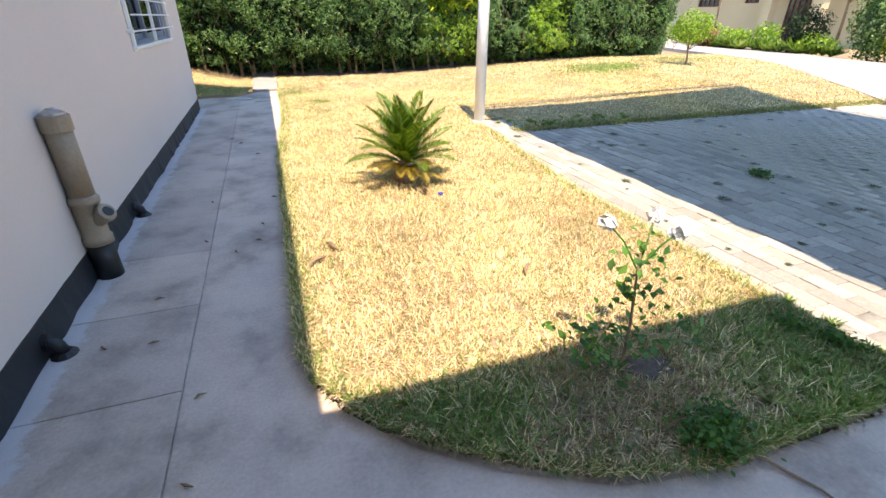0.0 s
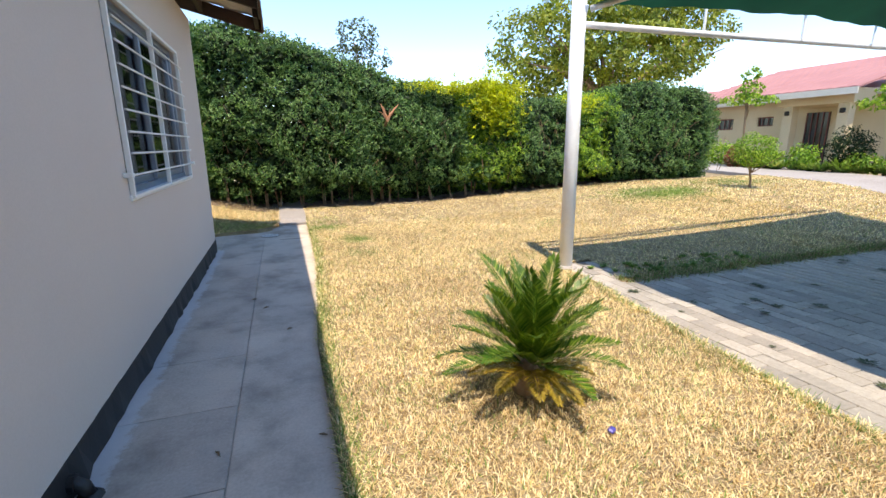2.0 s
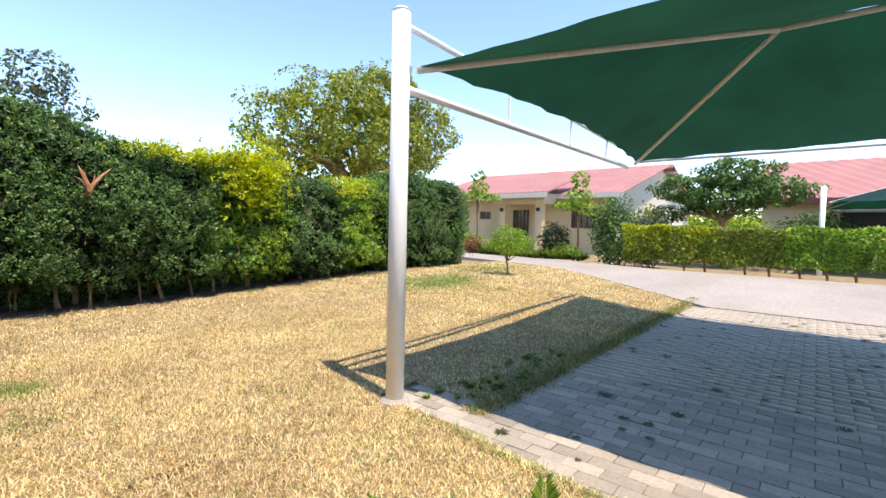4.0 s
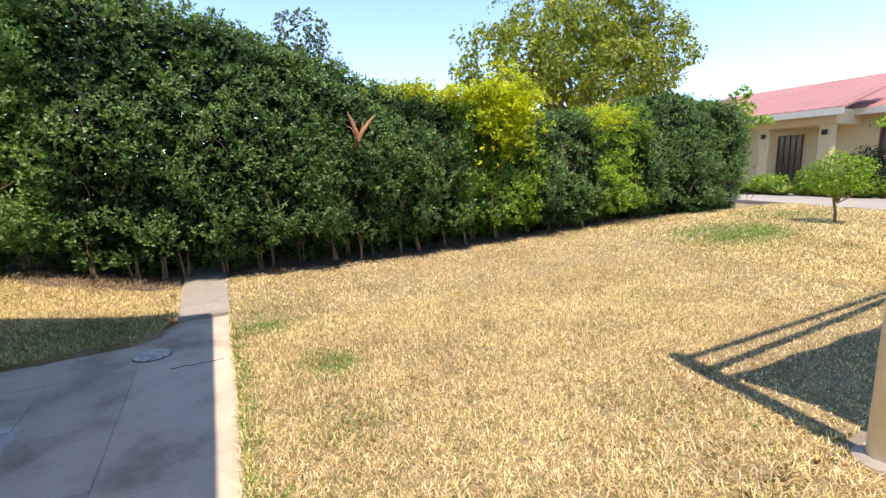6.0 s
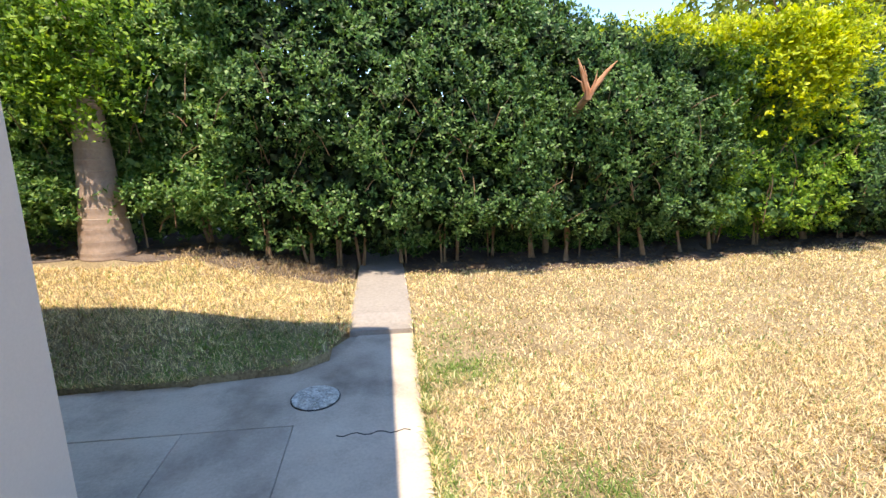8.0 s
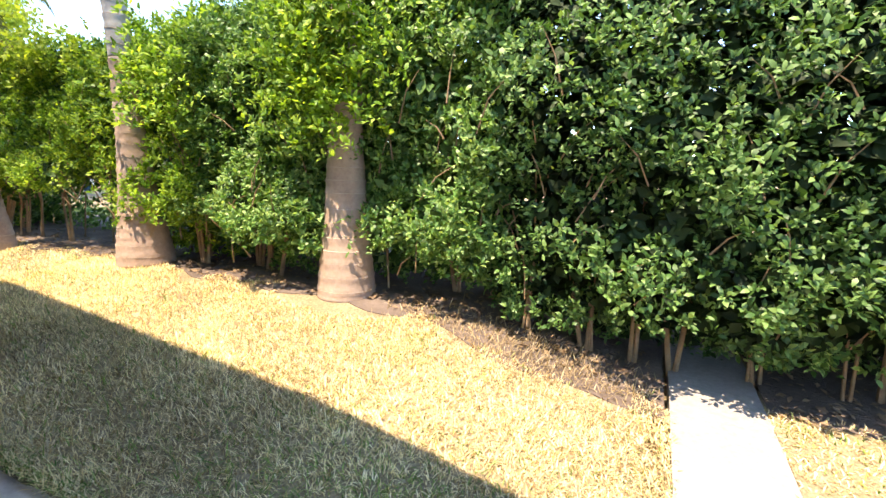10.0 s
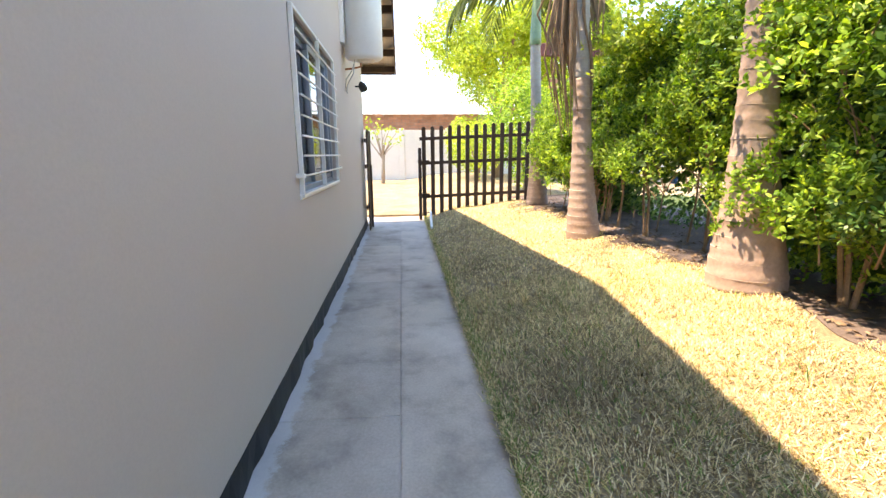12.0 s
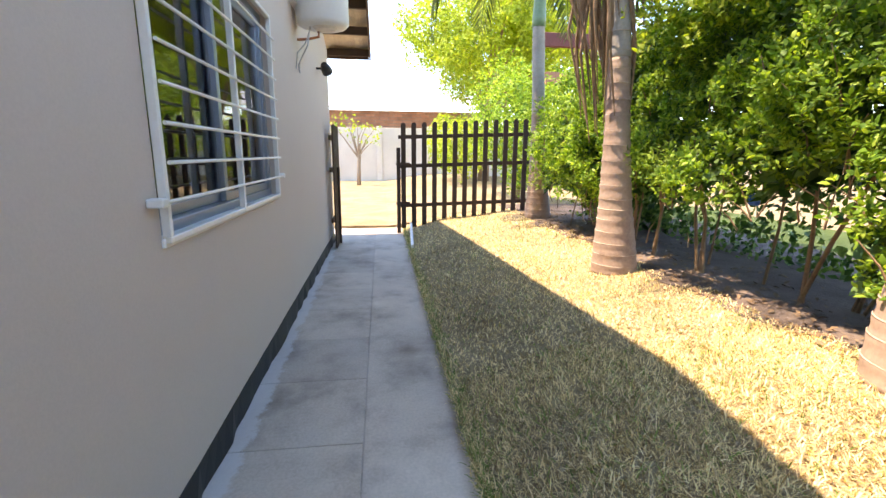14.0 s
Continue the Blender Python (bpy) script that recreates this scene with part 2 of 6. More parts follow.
def concrete_path():
    m, n, l, p = nodes_of("stained_concrete")
    wide = noise_of(n, l, 0.9, 7, 0.65)
    col = ramp_of(n, l, wide, [(0.28, (0.34, 0.275, 0.235)), (0.45, (0.49, 0.425, 0.37)), (0.55, (0.52, 0.44, 0.375)), (0.72, (0.64, 0.56, 0.49))])
    info = n.new("ShaderNodeObjectInfo")
    col = mix_of(n, l, 1.0, col, ramp_of(n, l, info.outputs["Random"], [(0, (0.86, 0.86, 0.87)), (1, (1.06, 1.05, 1.03))]), "MULTIPLY")
    fine = noise_of(n, l, 70, 5)
    col = mix_of(n, l, 1.0, col, ramp_of(n, l, fine, [(0.3, (0.86,) * 3), (0.7, (1.05,) * 3)]), "MULTIPLY")
    streak = noise_of(n, l, 2.6, 6, 0.62)
    col = mix_of(n, l, 1.0, col, ramp_of(n, l, streak, [(0.3, (0.58, 0.56, 0.55)), (0.43, (0.86, 0.84, 0.825)), (0.5, (0.99, 0.975, 0.96)), (0.6, (1.08, 1.075, 1.06))]), "MULTIPLY")
    # pale paint wash spilled along the foot of the walls
    geo = n.new("ShaderNodeNewGeometry")
    sep = n.new("ShaderNodeSeparateXYZ")
    l.new(geo.outputs["Position"], sep.inputs[0])
    far = []
    for axis, at in ((0, WALL_E), (1, WALL_N)):
        d = n.new("ShaderNodeMath")
        d.operation = "SUBTRACT"
        l.new(sep.outputs[axis], d.inputs[0])
        d.inputs[1].default_value = at - 0.055
        far.append(d.outputs[0])
    mx = n.new("ShaderNodeMath")
    mx.operation = "MAXIMUM"
    l.new(far[0], mx.inputs[0])
    l.new(far[1], mx.inputs[1])
    edge = noise_of(n, l, 7.0, 9, 0.8)
    ad = n.new("ShaderNodeMath")
    ad.operation = "MULTIPLY_ADD"
    l.new(edge, ad.inputs[0])
    ad.inputs[1].default_value = -0.25
    l.new(mx.outputs[0], ad.inputs[2])
    wash = ramp_of(n, l, ad.outputs[0], [(0.0, (0.6,) * 3), (0.03, (0.0,) * 3)])
    col = mix_of(n, l, wash, col, (0.6, 0.61, 0.63))
    l.new(col, p.inputs["Base Color"])
    p.inputs["Roughness"].default_value = 0.78
    bp = n.new("ShaderNodeBump")
    bp.inputs["Strength"].default_value, bp.inputs["Distance"].default_value = 0.25, 0.004
    l.new(fine, bp.inputs["Height"])
    l.new(bp.outputs[0], p.inputs["Normal"])
    return m


def clear_glass():
    m, n, l, p = nodes_of("window_glass")
    n.remove(p)
    t, g, f, ms = (n.new(k) for k in ("ShaderNodeBsdfTransparent", "ShaderNodeBsdfGlossy", "ShaderNodeFresnel", "ShaderNodeMixShader"))
    t.inputs[0].default_value = (0.78, 0.82, 0.84, 1)
    g.inputs["Roughness"].default_value = 0.02
    f.inputs[0].default_value = 1.9
    l.new(f.outputs[0], ms.inputs[0])
    l.new(t.outputs[0], ms.inputs[1])
    l.new(g.outputs[0], ms.inputs[2])
    l.new(ms.outputs[0], n["Material Output"].inputs[0])
    return m


# ---- plan ----
WALL_E, WALL_N, WALL_W = -0.92, 8.17, -9.95
CONCRETE, GLASS = concrete_path(), clear_glass()


def rise(v, a, b):
    s = np.clip((np.asarray(v, float) - a) / (b - a), 0, 1)
    return s * s * (3 - 2 * s)


def ground_z(x, y):
    """Height of the lawns: level by the house, higher towards the hedge and the drive."""
    x, y = np.asarray(x, float), np.asarray(y, float)
    east = rise(x, -1.7, -0.3)
    far = np.maximum(rise(x, 2.0, 8.6) * rise(y, 4.8, 9.2), rise(x, 9.0, 13.0)) * 0.33
    north = (1 - east) * (0.19 * rise(y, 9.15, 10.0) + 0.12 * rise(y, 9.9, 11.2))
    return 0.035 + far + north + east * 0.07 * rise(y, 8.5, 11.0) * (1 - rise(x, 4, 8))


def gz(x, y):
    return float(ground_z(x, y))


# ---- building helpers ----


def link_mesh(name, me, material, parent=None, label="", kind=""):
    ob = new(name, me)
    if material is not None and not me.materials:
        me.materials.append(material)
    if parent is not None:
        ob.parent = parent
    return tagged(ob, label, kind=kind)


def part(name, bm, material, parent=None, label="", smooth=False, kind=""):
    me = bpy.data.meshes.new(name)
    bmesh.ops.recalc_face_normals(bm, faces=bm.faces)
    bm.to_mesh(me)
    bm.free()
    if smooth:
        me.shade_smooth()
    return link_mesh(name, me, material, parent, label, kind)


def thing(name, at, label, category, group="", kind=""):
    ob = new(name)
    ob.location = at
    ob.empty_display_size = 0.1
    return tagged(ob, label, category, group, kind)


def array_mesh(name, verts, faces, material):
    """A mesh from numpy arrays; faces all with the same number of corners."""
    me = bpy.data.meshes.new(name)
    k = faces.shape[1]
    me.vertices.add(len(verts))
    me.vertices.foreach_set("co", np.ascontiguousarray(verts, dtype=np.float32).ravel())
    me.loops.add(faces.size)
    me.loops.foreach_set("vertex_index", np.ascontiguousarray(faces, dtype=np.int32).ravel())
    me.polygons.add(len(faces))
    me.polygons.foreach_set("loop_start", np.arange(0, faces.size, k, dtype=np.int32))
    me.update(calc_edges=True)
    me.materials.append(material)
    return me


def box(bm, lo, hi, bevel=0.0, turn=None):
    lo, hi = Vector(lo), Vector(hi)
    made = bmesh.ops.create_cube(bm, size=1.0)["verts"]
    size, mid = hi - lo, (hi + lo) / 2
    for v in made:
        v.co = Vector((v.co.x * size.x, v.co.y * size.y, v.co.z * size.z))
        if turn is not None:
            v.co = turn @ v.co
        v.co += mid
    if bevel:
        edges = list({e for v in made for e in v.link_edges})
        bmesh.ops.bevel(bm, geom=edges, offset=bevel, segments=1, affect="EDGES")
    return bm


def boxed(lo, hi, bevel=0.0, turn=None):
    return box(bmesh.new(), lo, hi, bevel, turn)


def tube(bm, points, radii, seg=10, caps=True):
    """A round tube through points; radii one for all or one a point."""
    pts = [Vector(p) for p in points]
    if isinstance(radii, (int, float)):
        radii = [radii] * len(pts)
    rings, side = [], None
    for i, p in enumerate(pts):
        d = (pts[min(i + 1, len(pts) - 1)] - pts[max(i - 1, 0)]).normalized()
        if side is None:
            side = d.orthogonal().normalized()
        side = (side - d * side.dot(d)).normalized()
        up = d.cross(side)
        rings.append([bm.verts.new(p + radii[i] * (math.cos(a) * side + math.sin(a) * up)) for a in (2 * math.pi * k / seg for k in range(seg))])
    for a, b in zip(rings, rings[1:]):
        for k in range(seg):
            bm.faces.new((a[k], a[(k + 1) % seg], b[(k + 1) % seg], b[k]))
    if caps:
        bm.faces.new(rings[0][::-1])
        bm.faces.new(rings[-1])
    return bm


def tubed(points, radii, seg=10, caps=True):
    return tube(bmesh.new(), points, radii, seg, caps)


def slab(outline, top, bottom):
    """A flat slab over an outline of (x, y)."""
    bm = bmesh.new()
    up = [bm.verts.new((x, y, top)) for x, y in outline]
    dn = [bm.verts.new((x, y, bottom)) for x, y in outline]
    bm.faces.new(up)
    bm.faces.new(dn[::-1])
    for i in range(len(up)):
        j = (i + 1) % len(up)
        bm.faces.new((up[i], dn[i], dn[j], up[j]))
    return bm


def rows_sheet(rows, skirt=0.09):
    """A sheet through rows of points with a skirt all round, as a thick mat."""
    bm = bmesh.new()
    g = [[bm.verts.new(p) for p in r] for r in rows]
    for a, b in zip(g, g[1:]):
        for i in range(len(a) - 1):
            bm.faces.new((a[i], a[i + 1], b[i + 1], b[i]))
    rim = g[0] + [r[-1] for r in g[1:]] + g[-1][-2::-1] + [r[0] for r in g[-2:0:-1]]
    low = [bm.verts.new(v.co - Vector((0, 0, skirt))) for v in rim]
    for i in range(len(rim)):
        j = (i + 1) % len(rim)
        bm.faces.new((rim[i], rim[j], low[j], low[i]))
    return bm


def leaves(name, pts, nrm, size, material, rng, spread=0.9, aspect=0.5, lift=0.0):
    """Many folded leaves, one at each point, facing about its normal."""
    n = len(pts)
    nn = nrm + rng.normal(0, spread, (n, 3))
    nn /= np.linalg.norm(nn, axis=1)[:, None] + 1e-9
    t = rng.normal(0, 1, (n, 3))
    t[:, 2] -= lift
    t -= nn * (t * nn).sum(1)[:, None]
    t /= np.linalg.norm(t, axis=1)[:, None] + 1e-9
    b = np.cross(nn, t)
    s = (size * rng.uniform(0.65, 1.3, n))[:, None]
    v = np.stack([pts - t * s * 0.5, pts + b * s * aspect * 0.5 + nn * s * 0.12, pts + t * s * 0.5, pts - b * s * aspect * 0.5 + nn * s * 0.12], 1).reshape(-1, 3)
    i = np.arange(n)[:, None] * 4
    f = np.concatenate([i + np.array([[0, 1, 2]]), i + np.array([[0, 2, 3]])], 0)
    return array_mesh(name, v, f, material)


def whorls(name, centres, axes, size, per, material, rng, wobble=0.45, open_angle=0.35):
    """Sprigs of pointed leaves set round a common axis, so that each sprig catches the light together."""
    m = len(centres)
    a = axes / (np.linalg.norm(axes, axis=1)[:, None] + 1e-9) + rng.normal(0, wobble, (m, 3))
    a /= np.linalg.norm(a, axis=1)[:, None] + 1e-9
    u = np.cross(a, rng.normal(0, 1, (m, 3)))
    u /= np.linalg.norm(u, axis=1)[:, None] + 1e-9
    w = np.cross(a, u)
    n = m * per
    k = np.tile(np.arange(per), m)
    phi = k * 2.39996 + rng.normal(0, 0.35, n)
    el = open_angle + 0.9 * (k / per) ** 1.5 + rng.normal(0, 0.25, n)
    A, U, W = np.repeat(a, per, 0), np.repeat(u, per, 0), np.repeat(w, per, 0)
    rad = U * np.cos(phi)[:, None] + W * np.sin(phi)[:, None]
    t = rad * np.cos(el)[:, None] + A * np.sin(el)[:, None]
    nn = A * np.cos(el)[:, None] - rad * np.sin(el)[:, None]
    b = np.cross(nn, t)
    s = (size * rng.uniform(0.65, 1.3, n))[:, None]
    root = np.repeat(centres, per, 0) + A * (0.03 * (k / per) - 0.02)[:, None] + t * s * 0.15 + rng.normal(0, size * 0.3, (n, 3))
    bend = -nn * s * 0.12
    v = np.stack([root, root + t * s * 0.35 + b * s * 0.24 + nn * s * 0.06, root + t * s * 0.72 + b * s * 0.17 + nn * s * 0.03, root + t * s + bend, root + t * s * 0.72 - b * s * 0.17 + nn * s * 0.03, root + t * s * 0.35 - b * s * 0.24 + nn * s * 0.06], 1).reshape(-1, 3)
    i = np.arange(n)[:, None] * 6
    f = np.concatenate([i + np.array([q]) for q in ((0, 1, 5), (1, 2, 5), (2, 4, 5), (2, 3, 4))], 0)
    return array_mesh(name, v, f, material)


def lump(rng_seed, p, scale):
    """A soft wobble in space, -1 to 1, for uneven outlines."""
    q = np.asarray(p) * scale + rng_seed * 17.3
    x, y, z = q[..., 0], q[..., 1], q[..., 2]
    return (np.sin(x * 1.7 + 1.3 * np.sin(y * 1.1 + z)) + np.sin(y * 2.1 + 1.1 * np.sin(z * 1.3 + x * 0.7)) + np.sin(z * 1.9 + 1.2 * np.sin(x * 0.9 + y))) / 3

# ---- ground, lawns, path ----


def ground_sheet():
    def steps(a, b, fine):
        near = np.arange(a, b + 1e-6, fine)
        out = np.array([2, 5, 10, 20, 40, 80, 160, 320, 640.0])
        return np.concatenate([a - out[::-1], near, b + out])
    xs, ys = steps(-14.0, 18.0, 0.4), steps(-4.0, 22.0, 0.4)
    gx, gy = np.meshgrid(xs, ys)
    v = np.stack([gx, gy, ground_z(gx, gy) - 0.085], -1).reshape(-1, 3)
    w = len(xs)
    i = (np.arange(len(ys) - 1)[:, None] * w + np.arange(w - 1)).reshape(-1, 1)
    return array_mesh("ground", v, i + np.array([[0, 1, w + 1, w]]), STRAW_GROUND)


tagged(link_mesh("ground", ground_sheet(), None), "dry straw-coloured earth and thin grass around the houses", "ground", kind="structure")


def left_edge(y):
    """The lawn's edge on the concrete path, rounded at its near end."""
    pts = [(1.08, 1.25), (1.15, 0.9), (1.25, 0.7), (1.38, 0.5), (1.52, 0.32), (1.7, 0.18), (1.84, 0.09), (2.05, 0.035), (5.0, 0.07), (7.0, 0.195), (8.0, 0.225), (11.3, 0.25)]
    return float(np.interp(y, [p[0] for p in pts], [p[1] for p in pts]))


def right_edge(y):
    """The lawn's edge on the brick strip, the paving and the drive."""
    if y < 5.42:
        return float(np.interp(y, [1.08, 1.2, 2.0, 3.4, 4.6, 5.42], [2.0, 2.15, 2.2, 2.21, 2.35, 2.47]))
    if y < 6.1:
        return 2.5
    return float(np.interp(y, [6.1, 8.0, 11.0], [10.2, 11.0, 12.2]))


def lawn_rows(ys, left, right, n):
    out = []
    for y in ys:
        a, b = left(y), right(y)
        xs = a + (b - a) * np.linspace(0, 1, n)
        out.append([(x, y + 0.012 * math.sin(x * 9) * (0.2 < (x - a) / max(b - a, 0.01) < 0.8), z) for x, z in zip(xs, ground_z(xs, np.full(n, y)))])
    return out


def north_edge(x):
    return float(np.interp(x, [-12, -1.0, -0.48, -0.3, -0.22], [9.22, 9.23, 9.30, 9.45, 9.75]))


lawn = tagged(part("lawn", rows_sheet(lawn_rows(np.arange(1.08, 6.101, 0.12), left_edge, right_edge, 16)), STRAW_GROUND), "sun-dried straw-yellow lawn beside the concrete path", "lawn", kind="structure")
tagged(part("lawn", rows_sheet(lawn_rows(np.arange(6.1, 11.3, 0.2), left_edge, right_edge, 40)), STRAW_GROUND), "sun-dried straw-yellow lawn in front of the hedge", "lawn", kind="structure")
tagged(part("lawn", rows_sheet(lawn_rows(np.arange(5.41, 6.11, 0.115), lambda y: 2.95, lambda y: 10.1, 30)), STRAW_GROUND), "dry lawn beside the brick paving under the shade net", "lawn", kind="structure")
tagged(part("lawn", rows_sheet([[(x, y, gz(x, y)) for y in np.linspace(north_edge(x), 11.15, 18)] for x in np.arange(-11.1, -0.2, 0.2)]), STRAW_GROUND), "dry lawn sloping up from the path to the palms", "lawn", kind="structure")
tagged(part("lawn", rows_sheet([[(x, y, gz(x, y)) for y in np.linspace(4.0, 12.5, 18)] for x in np.linspace(-34.0, -11.12, 30)]), STRAW_GROUND), "dry sunlit back lawn beyond the picket gate", "lawn", kind="structure")


def strip_rows(y0, y1, x0, x1):
    return [[(x, y, gz(x, y) + 0.006) for y in np.linspace(y0 - 0.2 * float(rise(x, -3.3, -1.6)) * (x < 0.2) + 0.07 * math.sin(x * 2.3) + 0.05 * math.sin(x * 7.1), y1, 9)] for x in np.arange(x0, x1, 0.12)]


tagged(part("soil_bed", rows_sheet(strip_rows(10.98, 13.2, 0.26, 10.3), 0.004), SOIL), "bare dark soil under the hedge", "soil bed", kind="structure")
tagged(part("soil_bed", rows_sheet(strip_rows(11.02, 13.2, -11.5, -0.2), 0.004), SOIL), "bare brown soil under the hedge and palms", "soil bed", kind="structure")

tagged(part("grass_verge", rows_sheet([[(x, y, gz(x, y) + 0.004) for y in np.linspace(13.1, 14.6, 4)] for x in np.arange(-11.0, 10.0, 0.5)], 0.004), VERGE), "strip of green grass behind the hedge, coloured dark for its shade", "grass", kind="structure")

# concrete path: a base, inner slabs with joints, an outer strip
path = tagged(part("path", slab([(-1.05, -3), (3.2, -3), (3.2, 1.06), (2.0, 1.06), (1.2, 1.09), (0.2, 1.6), (0.0, 2.0), (0.03, 5), (0.14, 7), (0.2, 9.7), (-0.2, 9.8), (-0.5, 9.28), (-1.0, 9.215), (-11.2, 9.215), (-11.2, 8.0), (-1.05, 8.0)], -0.007, -0.1), CONCRETE), "weathered grey concrete path round the house", "path", kind="structure")
slab_lib = {}


def path_slab(x0, x1, y0, y1):
    key = (round(x1 - x0, 3), round(y1 - y0, 3))
    if key not in slab_lib:
        bm = boxed((0, 0, -0.03), (key[0] - 0.0045, key[1] - 0.0045, 0.0), 0.002)
        me = bpy.data.meshes.new("slab")
        bm.to_mesh(me)
        bm.free()
        me.materials.append(CONCRETE)
        slab_lib[key] = me
    ob = new("slab", slab_lib[key])
    ob.parent = path
    ob.location = (x0, y0, 0.0)


for k in range(17):
    path_slab(-0.92, -0.39, -2.2 + 0.6 * k, -2.2 + 0.6 * k + 0.6)
for k in range(15):
    path_slab(-9.87 + 0.6 * k, -9.27 + 0.6 * k, 8.17, 8.765)
path_slab(-0.87, -0.387, 8.0, 8.768)
chip = random.Random(21)
ragged = [(-1.0 - 0.07 * k, 9.218 + chip.uniform(-0.022, 0.012)) for k in range(143)]
part("outer_strip", slab([(-0.387, -2.9), (3.15, -2.9), (3.15, 1.05), (2.0, 1.05), (1.2, 1.075), (0.87, 1.14), (0.54, 1.31), (0.32, 1.49), (0.15, 1.7), (0.06, 1.85), (0.02, 2.05), (0.035, 5.0), (0.18, 7.0), (0.235, 9.8), (-0.13, 9.85), (-0.2, 9.6), (-0.3, 9.43), (-0.48, 9.29), (-0.97, 9.225), *ragged, (-11.1, 9.215), (-11.1, 8.768), (-0.387, 8.768)], 0.0, -0.04), CONCRETE, path)
part("garden_strip", rows_sheet([[(x + 0.004 * (y - 9.8), y, max(gz(0.0, y) + 0.008 - 0.045 * (y < 9.95), 0.002)) for x in (-0.2, -0.06, 0.09, 0.235)] for y in np.arange(9.8, 12.7, 0.1)]), GARDEN_STRIP, path, "pale sunlit concrete strip running into the hedge")
part("crack", tubed([(0.145 - 0.03 * k, 8.66 + 0.012 * math.sin(k * 1.7), 0.0) for k in range(12)], 0.0035, 5), PIPE_BLACK, path)
part("crack", tubed([(-2.1 - 0.1 * k, 8.80 + 0.02 * math.sin(k * 1.3), 0.0) for k in range(9)], 0.004, 5), PIPE_BLACK, path)

drain = thing("drain_cover", (-0.32, 9.0, 0.0), "round cast drain cover set in the concrete path", "drain cover")
bm = bmesh.new()
tube(bm, [(0, 0, -0.02), (0, 0, 0.003), (0, 0, 0.005)], [0.125, 0.125, 0.12], 28)
part("rim", bm, PIPE_BLACK, drain, "dark iron rim")
bm = bmesh.new()
tube(bm, [(0, 0, 0.003), (0, 0, 0.007), (0, 0, 0.009)], [0.119, 0.119, 0.113], 28)
part("lid", bm, DRAIN_STONE, drain, "speckled grey lid")
for a in range(8):
    part("lug", boxed((-0.011, 0.055, 0.006), (0.011, 0.085, 0.014), 0.003, None), DRAIN_STONE, drain).rotation_euler.z = a * math.pi / 4

# drive, beyond the lawn
drive_rows = [[(x, y, gz(x, y) + 0.012) for x in np.linspace(float(np.interp(y, [-6, 5.4, 6, 8, 11, 40], [9.3, 9.3, 10.05, 10.9, 12.1, 22])), float(np.interp(y, [-6, 4, 7, 9.3, 14, 40], [13.0, 13.1, 13.3, 14.2, 16.6, 30])), 9)] for y in np.arange(-6, 40, 1.0)]
tagged(part("driveway", rows_sheet(drive_rows), DRIVE), "pale sunlit concrete driveway", "driveway", kind="structure")
paving = tagged(part("paving", rows_sheet([[(x, y, gz(x, y) - 0.02) for x in np.linspace(right_edge(min(y, 5.4)) - 0.03 if y > 1.1 else 2.1, 9.4 if y < 5.41 else 2.97, 14)] for y in (*np.arange(-3.0, 5.4, 0.4), 5.4, 5.42, 6.1)]), PAVER_BED), "grey clay brick paving under the carport", "paving", kind="structure")

# ---- house ----


